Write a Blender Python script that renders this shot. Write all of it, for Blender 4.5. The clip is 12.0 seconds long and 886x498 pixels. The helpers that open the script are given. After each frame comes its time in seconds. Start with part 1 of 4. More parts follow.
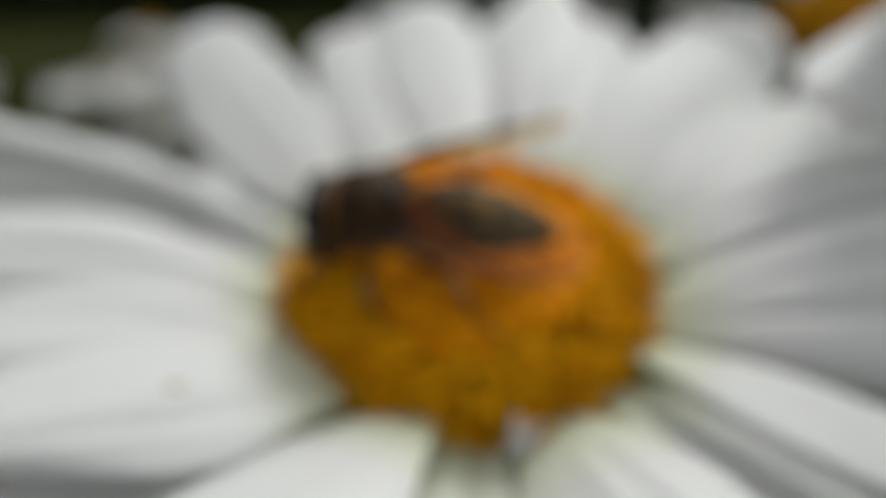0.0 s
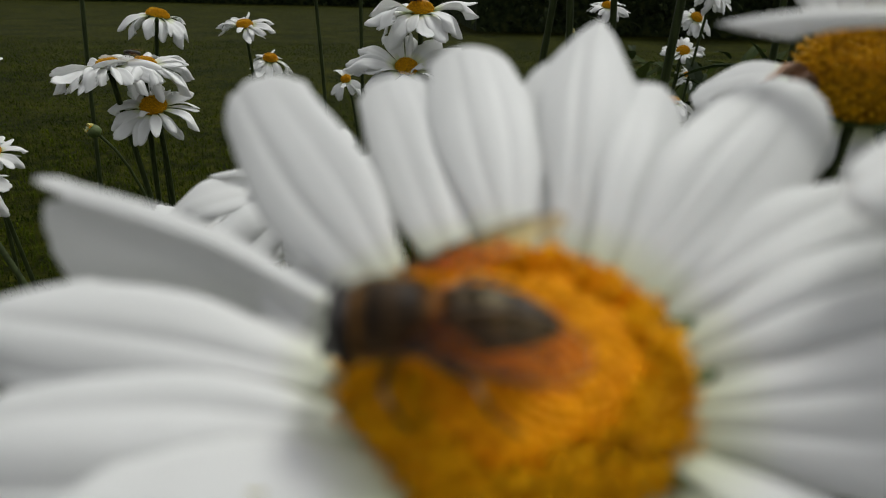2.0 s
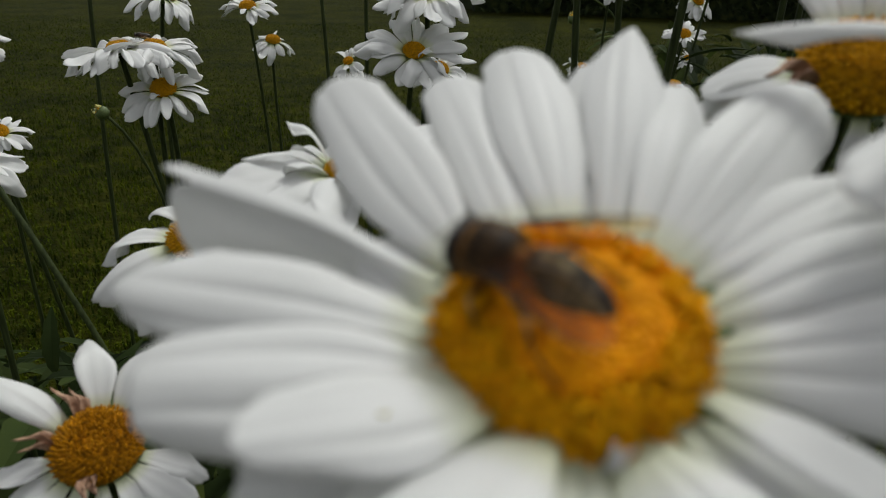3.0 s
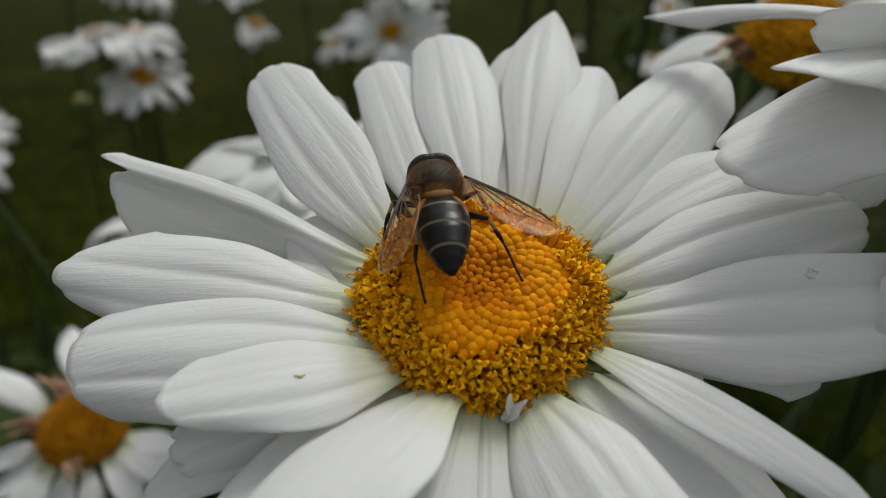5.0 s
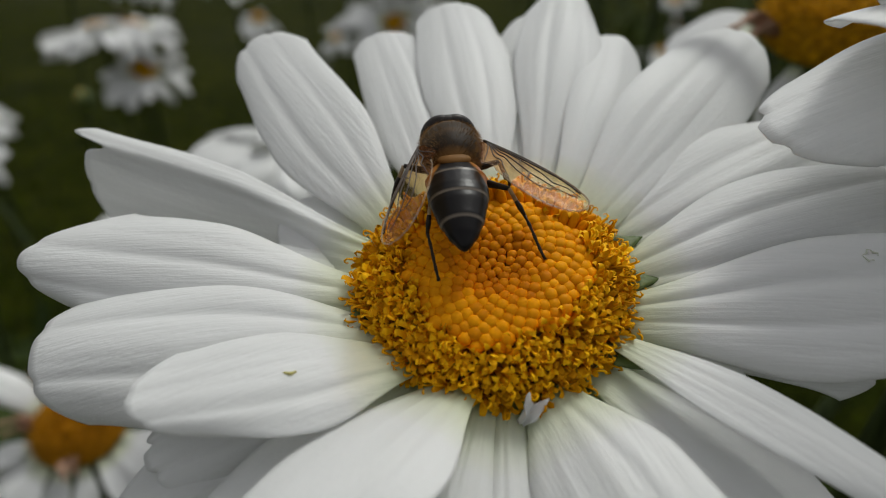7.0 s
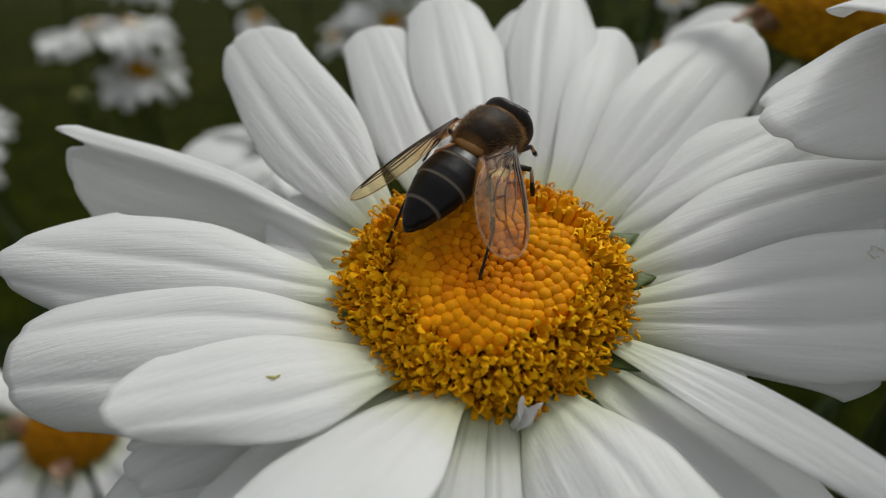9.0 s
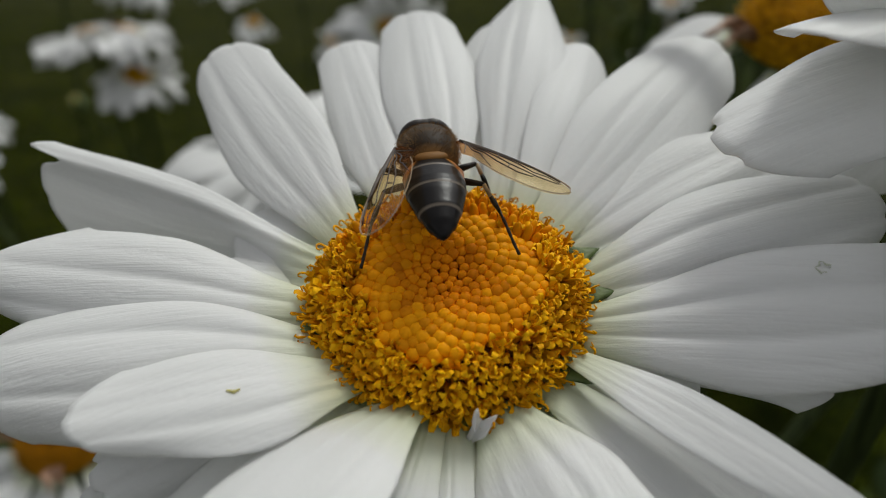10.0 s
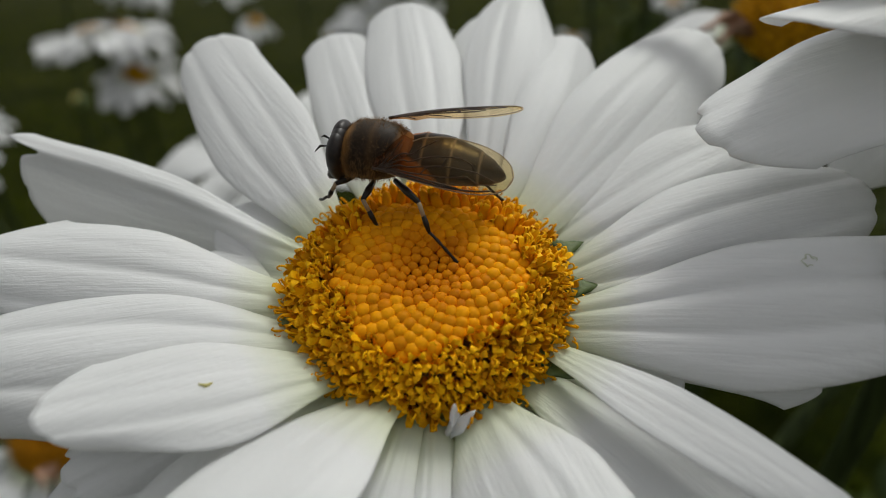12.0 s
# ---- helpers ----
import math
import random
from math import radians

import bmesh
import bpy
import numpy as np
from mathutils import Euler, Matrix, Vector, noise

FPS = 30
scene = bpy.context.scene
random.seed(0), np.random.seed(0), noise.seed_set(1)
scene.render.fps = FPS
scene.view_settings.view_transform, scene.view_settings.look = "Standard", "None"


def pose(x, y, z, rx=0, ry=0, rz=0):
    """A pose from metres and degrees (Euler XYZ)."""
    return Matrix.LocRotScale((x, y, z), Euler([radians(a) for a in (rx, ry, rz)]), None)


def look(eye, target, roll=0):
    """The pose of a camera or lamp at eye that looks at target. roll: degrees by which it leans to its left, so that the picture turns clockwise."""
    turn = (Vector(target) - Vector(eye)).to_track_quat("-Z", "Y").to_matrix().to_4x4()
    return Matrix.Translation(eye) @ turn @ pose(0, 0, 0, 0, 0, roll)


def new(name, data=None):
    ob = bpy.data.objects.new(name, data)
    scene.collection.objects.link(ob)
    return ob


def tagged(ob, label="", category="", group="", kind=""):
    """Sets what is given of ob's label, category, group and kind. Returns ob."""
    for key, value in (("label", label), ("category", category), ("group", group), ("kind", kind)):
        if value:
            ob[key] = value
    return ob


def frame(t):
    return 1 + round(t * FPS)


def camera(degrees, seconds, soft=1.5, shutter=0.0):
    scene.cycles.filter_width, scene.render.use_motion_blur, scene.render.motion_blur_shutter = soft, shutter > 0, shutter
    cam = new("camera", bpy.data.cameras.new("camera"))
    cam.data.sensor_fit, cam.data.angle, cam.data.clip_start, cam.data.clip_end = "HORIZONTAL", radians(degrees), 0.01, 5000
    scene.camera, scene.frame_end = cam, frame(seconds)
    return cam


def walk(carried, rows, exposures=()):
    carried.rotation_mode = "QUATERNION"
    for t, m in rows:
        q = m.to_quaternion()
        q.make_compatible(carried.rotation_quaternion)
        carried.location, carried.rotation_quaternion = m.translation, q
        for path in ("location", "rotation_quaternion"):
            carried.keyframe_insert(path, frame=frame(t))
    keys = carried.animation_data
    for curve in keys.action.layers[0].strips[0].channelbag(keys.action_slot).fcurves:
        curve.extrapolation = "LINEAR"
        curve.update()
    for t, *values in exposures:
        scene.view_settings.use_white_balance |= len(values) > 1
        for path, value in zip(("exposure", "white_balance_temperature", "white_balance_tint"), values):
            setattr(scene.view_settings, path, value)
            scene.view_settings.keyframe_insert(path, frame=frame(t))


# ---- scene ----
cam = camera(68.0, 12.0, soft=1.0)
# a phone close to its subject: its autofocus hunts at first, settles on the garden, then on the flower
cam.data.dof.use_dof = True
cam.data.dof.aperture_fstop = 22.0

PATH = [
    (0.0, 0.00248, 0.01271, 0.84023, 69.25, 0.50, 0.50),
    (0.5, 0.00222, 0.01329, 0.84032, 68.99, 0.04, 0.28),
    (1.0, 0.00188, 0.01295, 0.84273, 68.12, -0.09, 0.22),
    (1.5, 0.00092, 0.01329, 0.84389, 68.38, -0.75, 0.62),
    (2.0, -0.00109, 0.01399, 0.84644, 68.12, -1.20, 1.01),
    (2.5, -0.00689, 0.01223, 0.84817, 67.20, -1.46, 1.28),
    (3.0, -0.00667, 0.00482, 0.84950, 66.57, -1.50, 0.88),
    (3.5, -0.00478, 0.00032, 0.84997, 65.93, -1.00, 0.36),
    (3.7, -0.00365, -0.00087, 0.85014, 65.59, -0.80, 0.15),
    (5.3, 0.00016, 0.00056, 0.85124, 64.92, -0.10, -0.08),
    (5.5, 0.00000, 0.00000, 0.85000, 65.00, -0.00, -0.00),
    (6.0, -0.00039, 0.00076, 0.84886, 64.90, -0.03, 0.06),
    (6.5, -0.00027, 0.00317, 0.84823, 64.72, -0.01, 0.08),
    (8.5, -0.00020, 0.00784, 0.84698, 64.47, 0.39, -0.11),
    (9.0, 0.00043, 0.00674, 0.84690, 64.55, 0.30, -0.08),
    (9.5, 0.00368, 0.00665, 0.84779, 64.65, 0.53, -0.03),
    (10.0, 0.00329, 0.00611, 0.84816, 64.81, 0.39, -0.12),
    (10.5, 0.00287, 0.00658, 0.84851, 64.92, 0.42, -0.06),
    (11.0, 0.00396, 0.00710, 0.84822, 65.07, 0.28, 0.03),
    (11.5, 0.00374, 0.00706, 0.84851, 64.87, 0.49, 0.04),
    (12.0, 0.00492, 0.00664, 0.84731, 64.81, 0.41, 0.13),
]
# the phone meters a little brighter at the start
EXPOSURES = [(0.0, -0.12), (1.0, -0.13), (2.0, -0.20), (2.5, -0.26), (3.5, -0.22), (5.5, -0.33), (6.5, -0.33), (8.5, -0.30), (12.0, -0.26)]
walk(cam, [(t, pose(x, y, z, rx, ry, rz)) for t, x, y, z, rx, ry, rz in PATH], EXPOSURES)

# the point that the autofocus holds: seconds, metres before the lens
FOCUS = [(0.0, 0.0145), (0.53, 0.0145), (0.60, 0.20), (0.70, 0.35), (0.9, 0.50), (3.3, 0.50), (3.5, 0.22), (3.6, 0.12), (3.7, 0.085), (4.3, 0.060), (5.3, 0.0543), (5.5, 0.0543), (6.0, 0.0531), (6.5, 0.0507), (8.5, 0.0459), (9.0, 0.0469), (9.5, 0.0474), (10.0, 0.0480), (10.5, 0.0477), (11.0, 0.0471), (11.5, 0.0473), (12.0, 0.0472)]
focus_point = new("focus_point")
cam.data.dof.focus_object = focus_point


def view_at(t):
    return pose(*[float(np.interp(t, [r[0] for r in PATH], [r[i] for r in PATH])) for i in range(1, 7)])


def focus_reach(t):
    return 1 / float(np.interp(t, [r[0] for r in FOCUS], [1 / r[1] for r in FOCUS]))


# ---- light ----
SUN_ELEV, SUN_AZ = 60.0, 55.0        # azimuth counted from +x towards +y, behind and to the right of the flower
world = bpy.data.worlds.new("sky")
scene.world = world
world.use_nodes = True
wn = world.node_tree.nodes
wl = world.node_tree.links
sky = wn.new("ShaderNodeTexSky")
sky.sky_type = "NISHITA"
sky.sun_disc = False
sky.sun_elevation = radians(SUN_ELEV)
sky.sun_rotation = radians(90 - SUN_AZ)
sky.air_density, sky.dust_density = 1.2, 3.0
wn["Background"].inputs["Strength"].default_value = 0.138
pale = wn.new("ShaderNodeHueSaturation")          # a thin white overcast takes the blue out of the sky
pale.inputs["Saturation"].default_value = 0.12
wl.new(sky.outputs[0], pale.inputs["Color"])
wl.new(pale.outputs[0], wn["Background"].inputs["Color"])
sun = new("sun", bpy.data.lights.new("sun", "SUN"))
sun.data.energy = 1.65
sun.data.angle = radians(15)
sun.data.color = (0.945, 0.965, 0.90)
sd = Vector((math.cos(radians(SUN_ELEV)) * math.cos(radians(SUN_AZ)), math.cos(radians(SUN_ELEV)) * math.sin(radians(SUN_AZ)), math.sin(radians(SUN_ELEV))))
sun.matrix_world = look(sd * 20, (0, 0, 0))


# ---- materials ----
def mat(name):
    m = bpy.data.materials.new(name)
    m.use_nodes = True
    return m, m.node_tree.nodes, m.node_tree.links, m.node_tree.nodes["Principled BSDF"]


def ramp(n, stops):
    r = n.new("ShaderNodeValToRGB")
    while len(r.color_ramp.elements) < len(stops):
        r.color_ramp.elements.new(0.5)
    for e, (p, c) in zip(r.color_ramp.elements, stops):
        e.position, e.color = p, (*c, 1)
    return r


def noise_tex(n, l, coord, scale, detail=4, stretch=None):
    t = n.new("ShaderNodeTexNoise")
    t.inputs["Scale"].default_value = scale
    t.inputs["Detail"].default_value = detail
    if stretch:
        mp = n.new("ShaderNodeMapping")
        mp.inputs["Scale"].default_value = stretch
        l.new(coord, mp.inputs["Vector"])
        coord = mp.outputs[0]
    l.new(coord, t.inputs["Vector"])
    return t


def mix_rgb(n, l, mode, fac, a, b):
    m = n.new("ShaderNodeMix")
    m.data_type, m.blend_type = "RGBA", mode
    for sock, v in ((m.inputs[0], fac), (m.inputs[6], a), (m.inputs[7], b)):
        if hasattr(v, "node"):
            l.new(v, sock)
        elif isinstance(v, tuple):
            sock.default_value = (*v, 1)
        else:
            sock.default_value = v
    return m.outputs[2]


def bump(n, l, height, strength, distance, bsdf_list):
    b = n.new("ShaderNodeBump")
    b.inputs["Strength"].default_value = strength
    b.inputs["Distance"].default_value = distance
    l.new(height, b.inputs["Height"])
    for s in bsdf_list:
        l.new(b.outputs[0], s.inputs["Normal"])


def petal_material():
    m, n, l, p = mat("petal_white")
    tc = n.new("ShaderNodeTexCoord")
    sep = n.new("ShaderNodeSeparateXYZ")
    l.new(tc.outputs["Object"], sep.inputs[0])
    grow = n.new("ShaderNodeMapRange")          # greenish yellow claw at the petal's foot
    grow.inputs["From Min"].default_value, grow.inputs["From Max"].default_value = 0.0014, 0.0074
    l.new(sep.outputs[0], grow.inputs[0])
    base = ramp(n, [(0.0, (0.40, 0.45, 0.14)), (0.30, (0.78, 0.82, 0.60)), (1.0, (0.90, 0.905, 0.895))])
    l.new(grow.outputs[0], base.inputs[0])
    fine = noise_tex(n, l, tc.outputs["Object"], 1.0, 5, (220, 3600, 900))
    broad = noise_tex(n, l, tc.outputs["Object"], 1.0, 3, (60, 420, 200))
    tone = ramp(n, [(0.3, (0.95, 0.95, 0.945)), (0.7, (1, 1, 1))])
    l.new(broad.outputs[0], tone.inputs[0])
    col = mix_rgb(n, l, "MULTIPLY", 1.0, base.outputs[0], tone.outputs[0])
    l.new(col, p.inputs["Base Color"])
    p.inputs["Roughness"].default_value = 0.42
    p.inputs["Specular IOR Level"].default_value = 0.42
    p.inputs["Sheen Weight"].default_value = 0.05
    tr = n.new("ShaderNodeBsdfTranslucent")
    l.new(col, tr.inputs["Color"])
    ms = n.new("ShaderNodeMixShader")
    ms.inputs[0].default_value = 0.40
    l.new(p.outputs[0], ms.inputs[1])
    l.new(tr.outputs[0], ms.inputs[2])
    l.new(ms.outputs[0], n["Material Output"].inputs["Surface"])
    add = n.new("ShaderNodeMath")
    add.operation = "ADD"
    crepe = noise_tex(n, l, tc.outputs["Object"], 1.0, 4, (1500, 2600, 2000))
    sum2 = n.new("ShaderNodeMath")
    sum2.operation = "MULTIPLY_ADD"
    sum2.inputs[1].default_value = 0.55
    l.new(crepe.outputs[0], sum2.inputs[0])
    l.new(fine.outputs[0], sum2.inputs[2])
    l.new(sum2.outputs[0], add.inputs[0])
    half = n.new("ShaderNodeMath")
    half.operation = "MULTIPLY"
    half.inputs[1].default_value = 0.5
    l.new(broad.outputs[0], half.inputs[0])
    l.new(half.outputs[0], add.inputs[1])
    bump(n, l, add.outputs[0], 0.50, 0.00018, [p])
    return m


def floret_material(name, dark, light, rough=0.5):
    m, n, l, p = mat(name)
    tc = n.new("ShaderNodeTexCoord")
    info = n.new("ShaderNodeObjectInfo")
    r = ramp(n, [(0.0, dark), (0.55, light), (1.0, tuple(min(1, c * 1.12) for c in light))])
    l.new(info.outputs["Random"], r.inputs[0])
    spots = noise_tex(n, l, tc.outputs["Object"], 1500, 3)
    tone = ramp(n, [(0.3, (0.8, 0.72, 0.6)), (0.65, (1, 1, 1))])
    l.new(spots.outputs[0], tone.inputs[0])
    l.new(mix_rgb(n, l, "MULTIPLY", 0.8, r.outputs[0], tone.outputs[0]), p.inputs["Base Color"])
    p.inputs["Roughness"].default_value = rough
    p.inputs["Specular IOR Level"].default_value = 0.06
    bump(n, l, spots.outputs[0], 0.3, 0.0001, [p])
    return m


def plain_noise(name, a, b, scale, rough, strength=0.4, dist=0.0005, metal=0.0, spec=0.4, stretch=None, detail=5):
    m, n, l, p = mat(name)
    tc = n.new("ShaderNodeTexCoord")
    t = noise_tex(n, l, tc.outputs["Object"], scale, detail, stretch)
    r = ramp(n, [(0.32, a), (0.68, b)])
    l.new(t.outputs[0], r.inputs[0])
    l.new(r.outputs[0], p.inputs["Base Color"])
    p.inputs["Roughness"].default_value = rough
    p.inputs["Metallic"].default_value = metal
    p.inputs["Specular IOR Level"].default_value = spec
    bump(n, l, t.outputs[0], strength, dist, [p])
    return m


def blade_material(name, dark, light, translucent):
    """Leaves and grass that differ from blade to blade."""
    m, n, l, p = mat(name)
    tc = n.new("ShaderNodeTexCoord")
    geo = n.new("ShaderNodeNewGeometry")
    r = ramp(n, [(0.0, dark), (0.7, light), (1.0, tuple(min(1, c * 1.5) for c in light))])
    l.new(geo.outputs["Random Per Island"], r.inputs[0])
    t = noise_tex(n, l, tc.outputs["Object"], 7.0, 6)
    tone = ramp(n, [(0.34, (0.28, 0.32, 0.30)), (0.52, (0.95, 0.95, 0.9)), (0.68, (1.75, 1.5, 1.1))])
    l.new(t.outputs[0], tone.inputs[0])
    col = mix_rgb(n, l, "MULTIPLY", 1.0, r.outputs[0], tone.outputs[0])
    l.new(col, p.inputs["Base Color"])
    p.inputs["Roughness"].default_value = 0.7
    p.inputs["Specular IOR Level"].default_value = 0.05
    tr = n.new("ShaderNodeBsdfTranslucent")
    l.new(col, tr.inputs["Color"])
    ms = n.new("ShaderNodeMixShader")
    ms.inputs[0].default_value = translucent
    l.new(p.outputs[0], ms.inputs[1])
    l.new(tr.outputs[0], ms.inputs[2])
    l.new(ms.outputs[0], n["Material Output"].inputs["Surface"])
    return m


PETAL = petal_material()
BUD = floret_material("floret_bud_orange", (0.66, 0.245, 0.002), (0.84, 0.345, 0.003), 0.5)
# middle buds: deeper orange, with the fly's shade on the disc mixed into it
BUD_INNER = floret_material("floret_bud_deep_orange_shade", (0.58, 0.185, 0.002), (0.72, 0.25, 0.002), 0.5)
OPEN = floret_material("open_floret_yellow", (0.60, 0.262, 0.003), (0.94, 0.49, 0.006), 0.5)
# cushion colour darkened to put shade into the gaps between florets
UNDER = plain_noise("disc_gap_shade", (0.08, 0.04, 0.004), (0.24, 0.11, 0.007), 900, 0.7)
DISC_FAR = plain_noise("disc_yellow", (0.30, 0.14, 0.005), (0.85, 0.46, 0.009), 900, 0.6, 0.9, 0.0008, spec=0.1)
DISC_OLD = plain_noise("disc_ripe_orange", (0.12, 0.045, 0.002), (0.66, 0.29, 0.005), 900, 0.6, 0.9, 0.0008, spec=0.1)
STEM = plain_noise("stem_green", (0.018, 0.026, 0.008), (0.044, 0.060, 0.018), 240, 0.6, 0.5, 0.0004, spec=0.12, stretch=(3, 3, 0.2))
CALYX = plain_noise("calyx_green", (0.05, 0.08, 0.018), (0.11, 0.15, 0.04), 700, 0.55)
POLLEN = plain_noise("pollen_pale", (0.45, 0.40, 0.10), (0.62, 0.56, 0.20), 3000, 0.7)
SCAR = plain_noise("petal_scar", (0.52, 0.55, 0.42), (0.70, 0.71, 0.62), 2000, 0.6)
WITHER = plain_noise("withered_brown", (0.20, 0.10, 0.055), (0.52, 0.33, 0.22), 500, 0.7, 0.8, 0.0006)
LEAF = blade_material("leaf_green", (0.013, 0.022, 0.007), (0.038, 0.058, 0.017), 0.2)
GRASS = blade_material("grass_green", (0.019, 0.031, 0.0010), (0.044, 0.064, 0.002), 0.25)
HEDGE = blade_material("hedge_leaf", (0.010, 0.016, 0.007), (0.030, 0.042, 0.016), 0.1)


def ground_material():
    m, n, l, p = mat("lawn_soil")
    tc = n.new("ShaderNodeTexCoord")
    a = noise_tex(n, l, tc.outputs["Object"], 1.4, 5)
    b = noise_tex(n, l, tc.outputs["Object"], 55, 6)
    r1 = ramp(n, [(0.3, (0.012, 0.017, 0.0012)), (0.7, (0.036, 0.043, 0.003))])
    r2 = ramp(n, [(0.3, (0.45, 0.45, 0.4)), (0.7, (1.25, 1.2, 1.1))])
    l.new(a.outputs[0], r1.inputs[0])
    l.new(b.outputs[0], r2.inputs[0])
    c = noise_tex(n, l, tc.outputs["Object"], 13, 5)
    r3 = ramp(n, [(0.35, (0.45, 0.5, 0.5)), (0.65, (1.5, 1.35, 1.1))])
    l.new(c.outputs[0], r3.inputs[0])
    patches = mix_rgb(n, l, "MULTIPLY", 1.0, r1.outputs[0], r3.outputs[0])
    l.new(mix_rgb(n, l, "MULTIPLY", 1.0, patches, r2.outputs[0]), p.inputs["Base Color"])
    p.inputs["Roughness"].default_value = 0.95
    p.inputs["Specular IOR Level"].default_value = 0.05
    bump(n, l, b.outputs[0], 0.9, 0.02, [p])
    return m


# ---- building helpers ----
def mesh_from(name, verts, faces, material, smooth=True):
    me = bpy.data.meshes.new(name)
    me.from_pydata(verts, [], faces)
    me.materials.append(material)
    if smooth:
        me.shade_smooth()
    me.update()
    return me


def part(name, me, parent, m=None, label=""):
    ob = new(name, me)
    ob.parent = parent
    if m is not None:
        ob.matrix_basis = m
    if label:
        ob["label"] = label
    return ob


def smoothstep(x):
    x = min(1, max(0, x))
    return x * x * (3 - 2 * x)


def tube(points, radii, sides=8, closed=True):
    """Vertices and faces of a tube along points."""
    verts, faces = [], []
    pts = [Vector(p) for p in points]
    ref = Vector((0.3, 0.9, 0.31)).normalized()
    for i, p in enumerate(pts):
        d = (pts[min(i + 1, len(pts) - 1)] - pts[max(i - 1, 0)]).normalized()
        a = d.cross(ref).normalized()
        b = d.cross(a)
        for k in range(sides):
            ang = 2 * math.pi * k / sides
            verts.append(p + (a * math.cos(ang) + b * math.sin(ang)) * radii[i])
    for i in range(len(pts) - 1):
        for k in range(sides):
            k2 = (k + 1) % sides
            faces.append((i * sides + k, i * sides + k2, (i + 1) * sides + k2, (i + 1) * sides + k))
    if closed:
        faces.append(tuple(range(sides))[::-1])
        faces.append(tuple((len(pts) - 1) * sides + k for k in range(sides)))
    return verts, faces


def lathe(profile, sides, squash=1.0):
    """Rings of (radius, z), closed at both ends by points."""
    verts, faces = [], []
    for r, z in profile:
        for k in range(sides):
            a = 2 * math.pi * k / sides
            verts.append((r * math.cos(a), r * math.sin(a) * squash, z))
    for i in range(len(profile) - 1):
        for k in range(sides):
            k2 = (k + 1) % sides
            faces.append((i * sides + k, i * sides + k2, (i + 1) * sides + k2, (i + 1) * sides + k))
    faces.append(tuple(range(sides))[::-1])
    faces.append(tuple((len(profile) - 1) * sides + k for k in range(sides)))
    return verts, faces


def petal_grid(length, width, arch=0.1, cup=-0.15, ridge=0.03, blunt=0.2, power=2.6, notch=0.03, twist=0.0, bend=0.0, foot=0.3, curl=0.0, seed=0, nu=30, nv=18, fold=None, full=0.55, creases=1.0, hang=0.0):
    """The upper face of a ray petal along +x, as rows of points: two long grooves, a lobed tip, a narrow foot. Proportions of its length and width."""
    rnd = random.Random(seed)
    g1, g2 = 0.34 + rnd.uniform(-0.06, 0.06), -0.34 + rnd.uniform(-0.06, 0.06)
    wob = [rnd.uniform(-1, 1) for _ in range(6)]
    lines = [(rnd.uniform(-0.9, 0.9), rnd.uniform(0.03, 0.07), rnd.uniform(0.1, 0.7), rnd.uniform(0.2, 0.5), rnd.uniform(0.4, 1.0)) for _ in range(9)]
    s = ((np.arange(nu + 1) / nu) ** 0.9)[:, None]
    q = np.linspace(-1, 1, nv + 1)[None, :]

    def ease(x):
        x = np.clip(x, 0, 1)
        return x * x * (3 - 2 * x)

    w = width * 0.5 * (foot + (1 - foot) * ease(s / full)) * (1 - 0.14 * ease((s - full - 0.07) / (0.93 - full)))
    lobes = notch * (np.exp(-((q - g1) / 0.09) ** 2) + np.exp(-((q - g2) / 0.09) ** 2)) * s ** 5
    x = s * length * (1 - blunt * np.abs(q) ** power * s ** 1.5 - lobes)
    y = q * w * (1 + 0.03 * wob[0] * np.sin(7 * s + wob[1] * 3)) + bend * length * s * s
    lo = np.where(q < g2, -1.0, np.where(q < g1, g2, g1))
    hi = np.where(q < g2, g2, np.where(q < g1, g1, 1.0))
    bulge = 1 - np.abs((q - (lo + hi) / 2) / ((hi - lo) / 2)) ** 2.7
    rise = arch * length * (1 - (2 * s - 1) ** 2) - hang * length * s ** 3
    z = cup * w * q * q
    z = z + ridge * width * bulge * np.sin(np.pi * np.minimum(1, s * 0.93 + 0.07)) ** 0.6 * (0.4 + 0.6 * ease(s / 0.35))
    z = z + 0.005 * width * (np.sin(9 * s + 3 * q + wob[2] * 3) * wob[3] + np.sin(14 * q + wob[4] * 3 + 4 * s) * wob[5])
    for c, wide, mid, span, deep in lines:                 # short creases
        z = z - 0.006 * creases * width * deep * np.exp(-((q - c - 0.08 * (s - 0.5)) / wide) ** 2 - ((s - mid) / span) ** 2) * ease((s - 0.1) / 0.35)
    z = z + curl * length * ease((s - 0.65) / 0.35) ** 2
    if fold:                                               # the side past the crease hangs down
        crease, lean = fold[0], radians(fold[1]) * ease(s / 0.35)
        past = np.maximum(0.0, q - crease) * w
        y = y + np.maximum(0.0, crease - q) * w * 0.4
        y = y - past * (1 - np.cos(lean))
        z = z - past * np.sin(lean) * np.minimum(1.0, past / (0.12 * w))
        x = x * (1 - 0.07 * s * ease((q - crease) / 0.15) - 0.09 * s ** 5 * np.exp(-((q - crease - 0.05) / 0.10) ** 2))
    a = twist * s
    y, z = y * np.cos(a) - z * np.sin(a), rise + y * np.sin(a) + z * np.cos(a)
    return np.stack([x + 0 * y, y, z], 2), s, q


